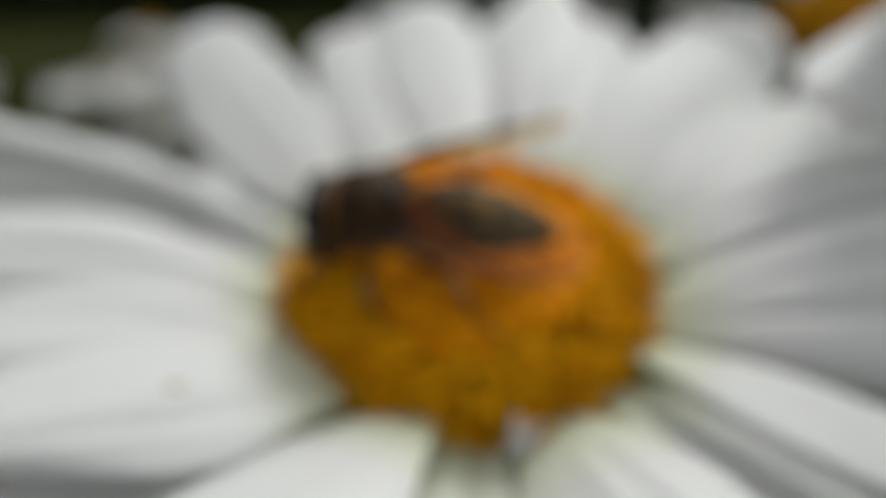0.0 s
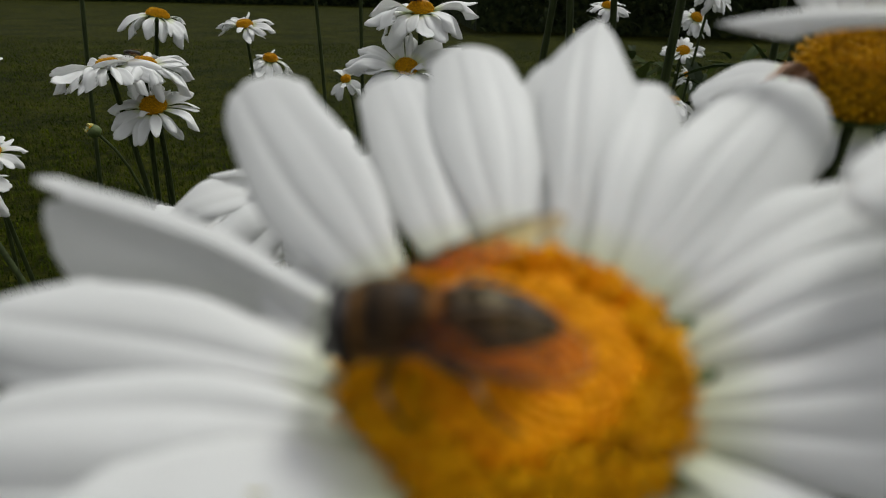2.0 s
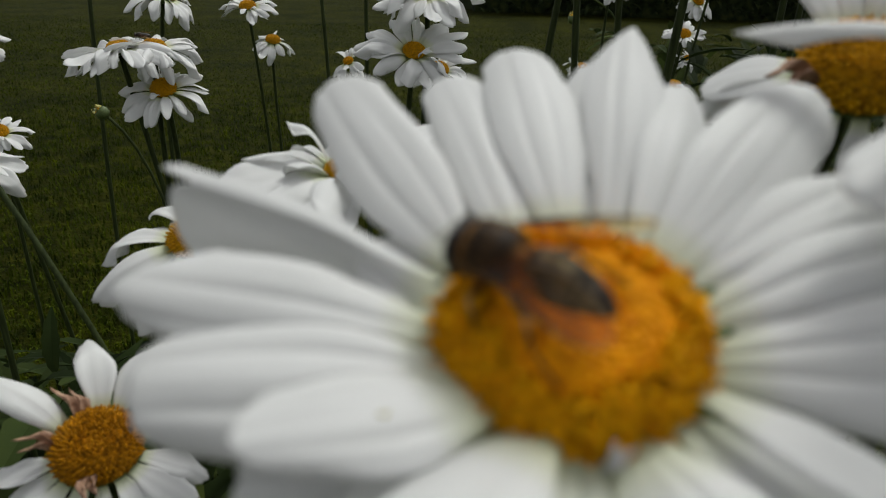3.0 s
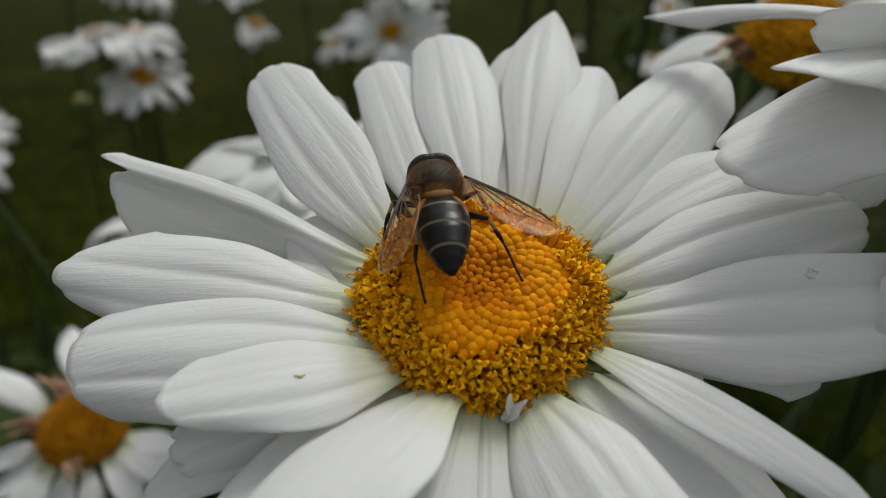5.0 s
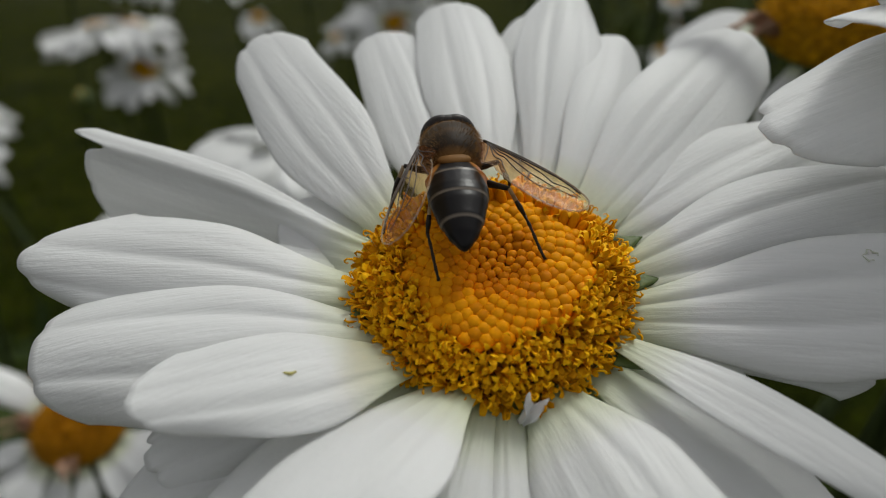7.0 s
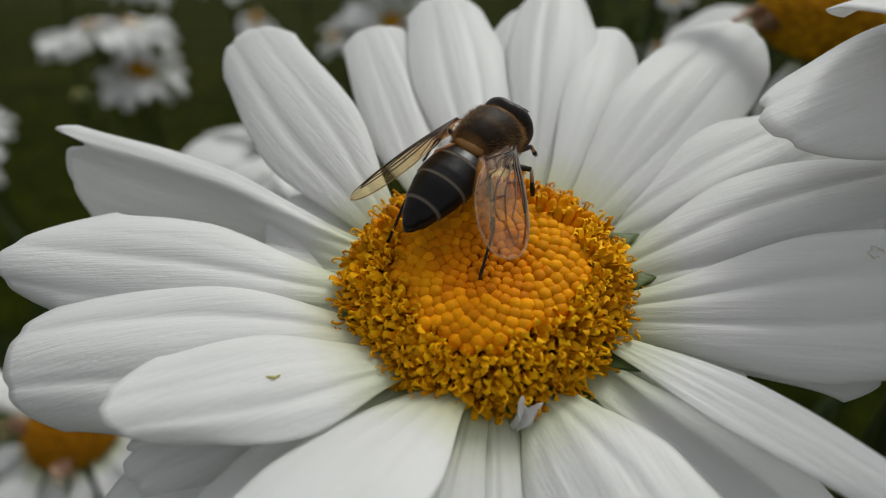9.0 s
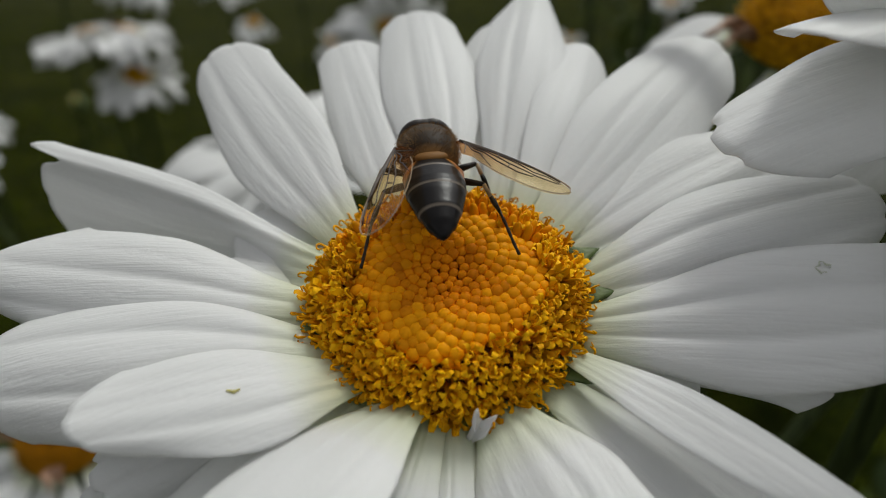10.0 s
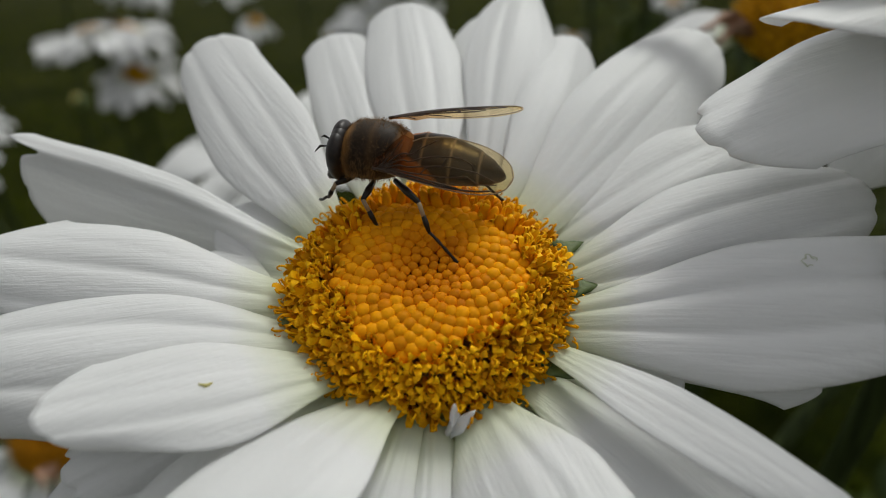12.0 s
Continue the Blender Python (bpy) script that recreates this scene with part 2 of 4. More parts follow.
def petal_mesh(length, width, arch=0.1, cup=-0.15, ridge=0.03, blunt=0.2, power=2.6, notch=0.03, twist=0.0, bend=0.0, foot=0.3, curl=0.0, seed=0, nu=30, nv=18, thick=0.00028, material=None, fold=None, full=0.55, creases=1.0, hang=0.0):
    """A ray petal with its face up, thinning to its rim."""
    grid, s, q = petal_grid(length, width, arch, cup, ridge, blunt, power, notch, twist, bend, foot, curl, seed, nu, nv, fold, full, creases, hang)
    under = grid.copy()
    edge = 1 - 0.6 * np.clip((s - 0.9) / 0.1, 0, 1) ** 2
    under[:, :, 2] -= thick * (0.25 + 0.75 * (1 - q ** 6)) * edge
    top, low = grid.reshape(-1, 3).tolist(), under.reshape(-1, 3).tolist()
    n, row, faces = len(top), nv + 1, []
    for i in range(nu):
        for j in range(nv):
            a, b, c, d = i * row + j, (i + 1) * row + j, (i + 1) * row + j + 1, i * row + j + 1
            faces.append((a, b, c, d))
            faces.append((n + d, n + c, n + b, n + a))
    ring = [j for j in range(row)] + [i * row + nv for i in range(1, nu + 1)] + [nu * row + j for j in range(nv - 1, -1, -1)] + [i * row for i in range(nu - 1, 0, -1)]
    for k in range(len(ring)):
        a, b = ring[k], ring[(k + 1) % len(ring)]
        faces.append((a, b, n + b, n + a))
    return mesh_from("petal", top + low, faces, material or PETAL)


def place_petal(base, tip, roll=0.0):
    """The pose that lays a petal from base to tip, its face up, rolled about its length."""
    b, t = Vector(base), Vector(tip)
    x = (t - b).normalized()
    y = Vector((0, 0, 1)).cross(x).normalized()
    z = x.cross(y)
    m = Matrix((x, y, z)).transposed().to_4x4()
    m.translation = b
    return m @ pose(0, 0, 0, roll, 0, 0)


def dome(r, R, H):
    """The disc's height at radius r: a cushion with a slight dip in the middle."""
    k = min(1.0, r / R)
    return H * (1 - k ** 3.2) ** 0.75 - 0.20 * H * math.exp(-(k / 0.40) ** 2)


def dome_mesh(R, H, name, material, rough=0.0, rings=16, sides=40, seed=1):
    rnd = random.Random(seed)
    prof = [(R * 0.8, -H * 0.55)]
    for i in range(rings, 0, -1):
        r = R * i / rings
        prof.append((r, dome(r, R, H)))
    prof.append((R * 0.01, dome(0, R, H)))
    v, f = lathe(prof, sides)
    if rough:
        v = [(x + rnd.uniform(-rough, rough), y + rnd.uniform(-rough, rough), z + rnd.uniform(-rough, rough)) for x, y, z in v]
    return mesh_from(name, v, f, material)


def stem_mesh(foot, head, normal, r0=0.0022, r1=0.0017, wander=0.006, seed=0, reach=0.09):
    """A stem from its foot (the origin) up to the underside of the head."""
    rnd = random.Random(seed)
    f, h, nn = Vector(foot), Vector(head), Vector(normal)
    p0, p3 = Vector((0, 0, 0)), h - f
    p1 = p0 + Vector((rnd.uniform(-wander, wander) * 4, rnd.uniform(-wander, wander) * 4, p3.z * 0.5))
    p2 = p3 - nn * min(reach, p3.length * 0.25)
    pts, rad = [], []
    for i in range(19):
        t = i / 18
        pts.append(p0 * (1 - t) ** 3 + p1 * 3 * t * (1 - t) ** 2 + p2 * 3 * t * t * (1 - t) + p3 * t ** 3)
        rad.append(r0 + (r1 - r0) * t)
    v, fc = tube(pts, rad, 8)
    return mesh_from("stem", v, fc, STEM)


def calyx_mesh(R):
    return mesh_from("calyx", *lathe([(R * 0.22, -R * 0.55), (R * 0.5, -R * 0.48), (R * 0.85, -R * 0.25), (R * 1.02, -R * 0.02), (R * 0.9, R * 0.02)], 24), CALYX)


def bud_mesh(R, H, seed, material=None):
    rnd = random.Random(seed)
    v, f = lathe([(R * 0.80, -H * 0.7), (R * 1.02, -H * 0.12), (R * 0.99, H * 0.08), (R * 0.86, H * 0.22), (R * 0.55, H * 0.32), (R * 0.12, H * 0.36)], 7)
    v = [(x * rnd.uniform(0.94, 1.06), y * rnd.uniform(0.94, 1.06), z) for x, y, z in v]
    return mesh_from("floret_bud", v, f, material or BUD)


def open_floret_mesh(R, H, seed, hollow=False):
    """A tube that opens into five curling lobes, with a style in its throat or a hollow cup."""
    rnd = random.Random(seed)
    wide = 0.26 if hollow else 0.0
    verts, faces = lathe([(R * 0.45, -H * 0.9), (R * (0.55 + wide * 0.8), 0.0), (R * (0.62 + wide), H * 0.25)], 5)
    faces = faces[:-1]
    for k in range(5):
        a = 2 * math.pi * (k + 0.5) / 5 + rnd.uniform(-0.25, 0.25)
        lift, out = rnd.uniform(0.1, 0.6), rnd.uniform(0.85, 1.35)
        c, s = math.cos(a), math.sin(a)
        n0 = len(verts)
        for (r, z, w) in ((0.50 + wide, 0.15, 0.42), (max(0.80 * out, 0.62 + wide), 0.48 + lift * 0.5, 0.38), (1.15 * out, 0.52 + lift * 0.6, 0.26), (1.34 * out, 0.26 + lift * 0.6, 0.05)):
            verts += [(R * (r * c - w * s), R * (r * s + w * c), H * z), (R * (r * c + w * s), R * (r * s - w * c), H * z)]
        for i in range(3):
            faces.append((n0 + 2 * i, n0 + 2 * i + 1, n0 + 2 * i + 3, n0 + 2 * i + 2))
    if hollow:
        return mesh_from("open_floret", verts, faces, OPEN)
    lean = (rnd.uniform(-0.3, 0.3) * R, rnd.uniform(-0.3, 0.3) * R)
    top, way = H * rnd.uniform(0.3, 1.2), rnd.uniform(0, 6.28)
    hook = Vector((math.cos(way), math.sin(way), 0)) * R * 0.7
    up = Vector((lean[0], lean[1], top))
    v, f = tube([(0, 0, 0), up * 0.6, up, up + hook * 0.5 + Vector((0, 0, R * 0.25)), up + hook + Vector((0, 0, -R * 0.15))], [R * 0.2, R * 0.18, R * 0.17, R * 0.15, R * 0.08], 4)
    n0 = len(verts)
    verts += v
    faces += [tuple(n0 + i for i in q) for q in f]
    return mesh_from("open_floret", verts, faces, OPEN)


def curled_style_mesh(R, seed):
    """A thin style that rises and rolls back on itself like a fern's tip."""
    rnd = random.Random(300 + seed)
    pts, rad = [(0, 0, -R), (0, 0, R * 0.6), (R * 0.1, 0, R * 1.6)], [R * 0.34, R * 0.30, R * 0.28]
    turn = rnd.uniform(3.6, 5.0)
    for i in range(9):
        a = turn * i / 8
        r = R * (0.85 - 0.05 * i)
        pts.append((R * 0.1 + R * 0.85 - r * math.cos(a), R * 0.05 * i, R * 2.1 + r * math.sin(a)))
        rad.append(R * (0.27 - 0.016 * i))
    return mesh_from("style", *tube(pts, rad, 5), OPEN)


def floret_seats(R, H, count, spread=0.62):
    """Places on the cushion in the spiral order of a daisy's disc: radius share, matrix."""
    seats = []
    for i in range(count):
        k = ((i + 0.5) / count) ** spread
        r, a = R * k, i * 2.399963
        e = 1e-5
        slope = (dome(r + e, R, H) - dome(max(0, r - e), R, H)) / (2 * e if r > e else e)
        nrm = Vector((-slope * math.cos(a), -slope * math.sin(a), 1)).normalized()
        m = nrm.to_track_quat("Z", "Y").to_matrix().to_4x4()
        m.translation = (r * math.cos(a), r * math.sin(a), dome(r, R, H))
        seats.append((k, m))
    return seats


def leaf_geometry(base, along, side, up, length, width):
    """A lance-shaped leaf with a fold along its rib and a toothed rim."""
    v, f = [], []
    steps = 9
    for i in range(steps + 1):
        s = i / steps
        w = width * 0.5 * (math.sin(math.pi * min(1, s * 0.9 + 0.08)) ** 0.8) * (1.12 if i % 2 else 0.9)
        droop = -0.35 * length * s * s
        c = base + along * (length * s) + up * droop
        v += [c + side * w + up * w * 0.35, c, c - side * w + up * w * 0.35]
    for i in range(steps):
        a = 3 * i
        f += [(a, a + 1, a + 4, a + 3), (a + 1, a + 2, a + 5, a + 4)]
    return v, f


# ---- ground, lawn, hedge ----
def build_ground():
    n = 60
    v, f = [], []
    for i in range(n + 1):
        for j in range(n + 1):
            x, y = (i / n - 0.5), (j / n - 0.5)
            x, y = 240 * x * abs(x) * 2, 240 * y * abs(y) * 2
            v.append((x, y, -0.004 + 0.012 * math.sin(x * 0.9) * math.sin(y * 0.7) * (1 if abs(x) < 20 and abs(y) < 20 else 0)))
    for i in range(n):
        for j in range(n):
            a = i * (n + 1) + j
            f.append((a, a + n + 1, a + n + 2, a + 1))
    g = new("ground", mesh_from("ground", v, f, ground_material()))
    tagged(g, "mown green lawn with mossy patches behind the flower bed", "lawn", kind="structure")


def blades(name, count, place, length, width, material, seed):
    """Many thin blades in one mesh."""
    rs = np.random.RandomState(seed)
    xy = place(rs, count)
    clump = 0.5 + 0.5 * np.sin(xy[:, 0] * 23 + 2.1 * np.sin(xy[:, 1] * 17)) * np.sin(xy[:, 1] * 19 + 1.7 * np.sin(xy[:, 0] * 13))
    h = length * rs.uniform(0.35, 1.0, count) * (0.45 + 1.1 * clump)
    yaw = rs.uniform(0, 2 * np.pi, count)
    lean = rs.uniform(0.3, 1.9, count)
    d = np.stack([np.cos(yaw), np.sin(yaw)], 1)
    s = np.stack([-np.sin(yaw), np.cos(yaw)], 1) * (width * rs.uniform(0.6, 1.3, count))[:, None]
    zero = np.zeros((count, 1))
    base = np.concatenate([xy, zero - 0.008], 1)
    mid = np.concatenate([xy + d * (h * lean * 0.35)[:, None], (h * 0.6)[:, None]], 1)
    tip = np.concatenate([xy + d * (h * lean)[:, None], (h * (1.0 - 0.42 * lean))[:, None]], 1)
    s3 = np.concatenate([s, zero], 1)
    verts = np.stack([base - s3, base + s3, mid + s3 * 0.8, mid - s3 * 0.8, tip], 1).reshape(-1, 3)
    k = np.arange(count) * 5
    quads = np.stack([k, k + 1, k + 2, k + 3], 1)
    tris = np.stack([k + 3, k + 2, k + 4], 1)
    return mesh_from(name, verts.tolist(), quads.tolist() + tris.tolist(), material, smooth=False)


def build_lawn():
    def place(rs, n):
        y = 0.75 + 9.5 * rs.uniform(0, 1, n) ** 1.7
        x = rs.uniform(-1, 1, n) * (0.75 + y * 0.85)
        keep = 0.25 * np.sin(x * 5.1 + 1.3 * np.sin(y * 3.7)) + 0.25 * np.sin(y * 6.3)
        return np.stack([x + 0.03 * keep, y + 0.05 * keep], 1)
    tagged(new("grass", blades("grass", 150000, place, 0.026, 0.0021, GRASS, 5)), "short mown lawn grass, dull green with dry blades", "grass", kind="stuff")


def leaf_cloud(name, count, where, size, material, seed, spread=1.0):
    """Many leaves in one mesh. where(random) gives a place."""
    rnd = random.Random(seed)
    verts, faces = [], []
    for _ in range(count):
        p, out = where(rnd)
        along = (Vector(out) + Vector((rnd.uniform(-1, 1), rnd.uniform(-1, 1), rnd.uniform(-0.6, 0.9))) * spread).normalized()
        side = along.cross(Vector((0, 0, 1))).normalized()
        up = side.cross(along)
        L = size * rnd.uniform(0.6, 1.4)
        v, f = leaf_geometry(Vector(p), along, side, up, L, L * rnd.uniform(0.22, 0.34))
        n = len(verts)
        verts += v
        faces += [tuple(n + i for i in q) for q in f]
    return mesh_from(name, verts, faces, material, smooth=False)


def hedge_back(x):
    """Left of the bed the hedge stands farther off."""
    return 14.0 * (1 - smoothstep((x + 0.8) / 1.2))


def build_hedge():
    def where(rnd):
        x = rnd.uniform(-24, 16)
        z = rnd.uniform(0, 1) ** 0.8 * (2.6 + 0.5 * math.sin(x * 1.7) + 0.3 * math.sin(x * 4.1))
        depth = rnd.uniform(-0.35, 0.5) + 0.25 * math.sin(x * 2.3 + z * 2)
        return (x, 13.6 + hedge_back(x) + 0.25 * math.sin(x) + depth + 0.12 * z, z), (0, -1, 0.1)
    tagged(new("hedge", leaf_cloud("hedge", 15000, where, 0.22, HEDGE, 8)), "dark shaded hedge beyond the lawn", "hedge", kind="stuff")
    v, f = [], []
    for i in range(76):
        x = -24.4 + i * 0.54
        y = 13.85 + hedge_back(x) + 0.25 * math.sin(x)
        h = 2.3 + 0.5 * math.sin(x * 1.7)
        v += [(x, y, -0.05), (x, y + 0.1, h), (x, y + 0.9, h * 0.9), (x, y + 1.0, -0.05)]
    for i in range(75):
        for k in range(4):
            a, b = 4 * i + k, 4 * i + (k + 1) % 4
            f.append((a, b, b + 4, a + 4))
    f += [(0, 1, 2, 3), (303, 302, 301, 300)]
    tagged(new("hedge_core", mesh_from("hedge_core", v, f, HEDGE, smooth=False)), "dark dense inside of the hedge", "hedge", kind="stuff")


# ---- the main daisy ----
MAIN = Matrix(((1, 0, 0, 0.0036), (0, 0.866, -0.5, 0.0499), (0, 0.5, 0.866, 0.8231), (0, 0, 0, 1)))
MAIN_FOOT = Vector((0.012, 0.10, 0.0))
OVAL = Matrix.Diagonal((1.0, 0.92, 1.0, 1.0))      # the disc is a little shorter front to back
DISC_R, DISC_H = 0.0103, 0.0040

def build_main_daisy():
    root = new("daisy")
    root.matrix_basis = Matrix.Translation(MAIN_FOOT)
    tagged(root, "large white daisy in full bloom, yellow disc, visited by a hoverfly", "flower", "daisies")
    head = Matrix.Translation(-MAIN_FOOT) @ MAIN
    part("stem", stem_mesh(MAIN_FOOT, MAIN @ Vector((0, 0, -0.0045)), MAIN.to_3x3() @ Vector((0, 0, 1)), 0.0028, 0.0022, seed=2), root)
    part("calyx", calyx_mesh(0.0096), root, head @ OVAL, "green scaly calyx under the petals")
    part("disc", dome_mesh(DISC_R * 0.97, DISC_H * 0.86, "disc", UNDER), root, head @ OVAL, "brown cushion that carries the florets, darkened for the shade between them")

    def ray(tip, width, angle, layer=0.0, **shape):
        """One ray petal: its tip and width (cm in the head's plane and above it), the angle of its foot, its layer (mm)."""
        a = radians(angle)
        base = Vector((0.0080 * math.cos(a), 0.0074 * math.sin(a), -0.0008 + layer * 0.001))
        end, roll = Vector(tip) * 0.01, shape.pop("roll")
        me = petal_mesh((end - base).length, width * 0.011, foot=0.31, nu=36, nv=40, **shape)
        return part("petal", me, root, head @ place_petal(base, end, roll))

    ray((-3.84, 1.226, 0.231), 1.042, 161.8, layer=0.6, seed=20, bend=-0.015, blunt=0.08, power=2.2, full=0.554, roll=0.4, arch=-0.01, hang=0.006, cup=-0.05, ridge=0.0092, notch=0.008, fold=(-0.50, 62))
    ray((-3.706, -0.096, 0.005), 0.99, 186.4, layer=0.2, seed=21, bend=-0.106, blunt=0.266, power=2.0, full=0.536, roll=-13.8, arch=0.068, hang=-0.008, cup=-0.3, ridge=0.0345, notch=0.0112)
    ray((-3.236, -0.885, 0.167), 1.102, -144.7, layer=0.5, seed=22, bend=-0.095, blunt=0.158, power=3.0, full=0.568, roll=1.8, arch=0.083, hang=-0.002, cup=-0.25, ridge=0.0403, notch=0.0112)
    speckled = ray((-2.184, -1.42, 0.562), 0.717, -129.3, layer=0.9, seed=23, bend=-0.144, blunt=0.194, power=2.2, full=0.542, roll=4.1, arch=0.071, hang=-0.002, cup=-0.15, ridge=0.015, notch=0.0088, creases=0.45)
    ray((-2.411, -1.314, -0.125), 0.687, -142.2, layer=-0.2, seed=24, bend=-0.015, blunt=0.126, power=2.6, full=0.534, roll=2.2, arch=0.052, hang=0.007, cup=-0.3, ridge=0.055, notch=0.03)
    ray((-2.372, -1.902, -0.207), 0.52, -141.0, layer=-0.8, seed=25, bend=-0.152, blunt=0.158, power=1.8, full=0.55, roll=9.6, arch=0.03, hang=-0.01, cup=-0.1, ridge=0.023, notch=0.0044)
    ray((-2.204, -2.557, 0.182), 0.736, -128.5, layer=-0.1, seed=42, bend=0.023, blunt=0.186, power=2.4, full=0.552, roll=-0.7, arch=0.052, hang=-0.001, cup=-0.2, ridge=0.012, notch=0.008, creases=0.45)
    ray((-1.529, -2.648, 0.841), 0.843, -104.2, layer=0.6, seed=26, bend=-0.106, blunt=0.245, power=2.4, full=0.451, roll=17.7, arch=0.077, hang=-0.001, cup=-0.2, ridge=0.01, notch=0.0088, creases=0.45)
    ray((-0.70, -3.60, 0.30), 0.58, -95.0, layer=0.3, seed=27, bend=-0.028, blunt=0.232, power=2.2, full=0.728, roll=0.3, arch=0.034, hang=0.0, cup=-0.25, ridge=0.014, notch=0.0044, creases=0.45)
    ray((-0.02, -3.95, 0.24), 0.60, -85.0, layer=0.1, seed=28, bend=0.022, blunt=0.228, power=2.2, full=0.82, roll=-2.2, arch=0.03, hang=0.0, cup=-0.25, ridge=0.014, notch=0.0044, creases=0.45)
    ray((1.136, -3.0, 0.522), 0.854, -69.8, layer=0.3, seed=29, bend=0.143, blunt=0.218, power=2.4, full=0.4, roll=13.1, arch=0.064, hang=-0.009, cup=-0.2, ridge=0.014, notch=0.0088, creases=0.45)
    ray((2.462, -2.549, -0.056), 0.898, -43.5, layer=0.2, seed=30, bend=0.024, blunt=0.271, power=2.4, full=0.697, roll=-12.1, arch=0.059, hang=0.002, cup=-0.2, ridge=0.01, notch=0.0088, creases=0.45)
    ray((2.381, -1.935, 0.479), 0.362, -29.3, layer=1.0, seed=31, bend=0.051, blunt=0.117, power=2.0, full=0.509, roll=-1.1, arch=0.066, hang=0.003, cup=-0.1, ridge=0.008, notch=0.0044, creases=0.45)
    ray((2.981, -0.256, -0.327), 0.55, -17.8, layer=-0.8, seed=32, bend=-0.115, blunt=0.17, power=2.4, full=0.57, roll=-0.6, arch=0.039, hang=0.009, cup=-0.2, ridge=0.023, notch=0.0112)
    bitten = ray((3.682, -0.703, 0.515), 0.979, -18.5, layer=0.6, seed=33, bend=0.136, blunt=0.08, power=2.6, full=0.557, roll=8.2, arch=0.072, hang=-0.003, cup=-0.2, ridge=0.0517, notch=0.0088)
    ray((3.417, 0.573, 0.342), 0.995, 3.1, layer=0.2, seed=34, bend=0.048, blunt=0.166, power=2.6, full=0.521, roll=3.3, arch=0.062, hang=-0.005, cup=-0.2, ridge=0.0517, notch=0.0112)
    ray((3.2, 1.55, 0.2), 1.0, 26.0, layer=-0.5, seed=35, bend=0, blunt=0.2, power=2.4, full=0.6, roll=0.0, arch=0.05, hang=0, cup=-0.15, ridge=0.0287, notch=0.0088)
    ray((2.724, 3.018, 0.108), 0.95, 36.2, layer=0.9, seed=36, bend=-0.013, blunt=0.13, power=2.2, full=0.5, roll=8.2, arch=0.039, hang=0.01, cup=-0.12, ridge=0.019, notch=0.0068)
    ray((1.74, 2.974, -0.098), 0.659, 52.0, layer=0.5, seed=37, bend=0.104, blunt=0.08, power=1.8, full=0.59, roll=11.5, arch=0.054, hang=0.005, cup=-0.2, ridge=0.016, notch=0.0044)
    ray((1.161, 3.962, 0.056), 0.842, 61.6, layer=-0.4, seed=38, bend=0.042, blunt=0.197, power=1.3, full=0.667, roll=3.1, arch=0.037, hang=-0.001, cup=-0.2, ridge=0.017, notch=0.0)
    ray((0.60, 3.62, -0.14), 0.85, 75.0, layer=-0.8, seed=43, bend=0.0, blunt=0.2, power=2.2, full=0.6, roll=0.0, arch=0.03, hang=0.0, cup=-0.2, ridge=0.016, notch=0.006)
    ray((-0.256, 3.776, -0.114), 0.861, 87.8, layer=0.4, seed=39, bend=0.02, blunt=0.08, power=2.8, full=0.558, roll=-1.4, arch=0.04, hang=-0.004, cup=-0.15, ridge=0.017, notch=0.0068)
    ray((-1.003, 3.393, -0.202), 0.803, 112.6, layer=-0.2, seed=40, bend=0.016, blunt=0.08, power=2.8, full=0.433, roll=-1.2, arch=0.037, hang=-0.002, cup=-0.15, ridge=0.017, notch=0.0068)
    ray((-2.419, 2.726, 0.083), 0.862, 145.3, layer=0.3, seed=41, bend=-0.062, blunt=0.116, power=2.8, full=0.544, roll=-8.9, arch=0.033, hang=-0.011, cup=-0.12, ridge=0.018, notch=0.0112)
    for k, angle in enumerate((153, 172, 198, 216, 101, 66, 34, 14, -6, -24, -58, -80, -112, -134)):    # the lower whorl, mostly hidden
        c, sn = math.cos(radians(angle)), math.sin(radians(angle))
        ray((1.95 * c, 1.85 * sn, -0.10), 0.8, angle, layer=-1.1, seed=60 + k, blunt=0.2, full=0.6, roll=0.0, arch=0.03, cup=-0.2, ridge=0.014, notch=0.006)
    at = speckled.data.vertices[17 * 41 + 19].co
    v, f = tube([at + Vector((-0.0004, 0, 0.00004)), at + Vector((0, 0.0001, 0.00010)), at + Vector((0.0004, -0.0002, 0.00004))], [0.00006, 0.00013, 0.00006], 5)
    part("pollen_speck", mesh_from("pollen_speck", v, f, POLLEN), speckled, None, "yellow speck of pollen")
    at = bitten.data.vertices[21 * 41 + 31].co
    v, f = tube([at + Vector((0.00042 * math.cos(k * 0.52) * (1 + 0.3 * math.sin(k * 2.3)), 0.00042 * math.sin(k * 0.52) * (1 + 0.3 * math.cos(k * 1.7)), 0.00012)) for k in range(11)], [0.00003 + 0.00003 * (k % 3) for k in range(11)], 5)
    part("bite_mark", mesh_from("bite_mark", v, f, SCAR), bitten, None, "faint greenish scar on the petal")
    tiny = petal_mesh(0.0027, 0.0011, 0.1, 0.5, 0.03, 0.5, 1.3, 0.0, seed=91, foot=0.6, nu=12, nv=8)
    tiny.transform(Matrix.Translation((0.010, 0, 0)))
    part("petal", tiny, root, head @ place_petal((0.0014, -0.0106, 0.0001), (0.0018, -0.0097, 0.0022), 70) @ Matrix.Translation((-0.010, 0, 0)), "tiny stunted white petal")
    part("petal", tiny, root, head @ place_petal((0.0014, -0.0107, 0.0001), (0.0032, -0.0097, 0.0020), 15) @ Matrix.Translation((-0.010, 0, 0)), "tiny stunted white petal")
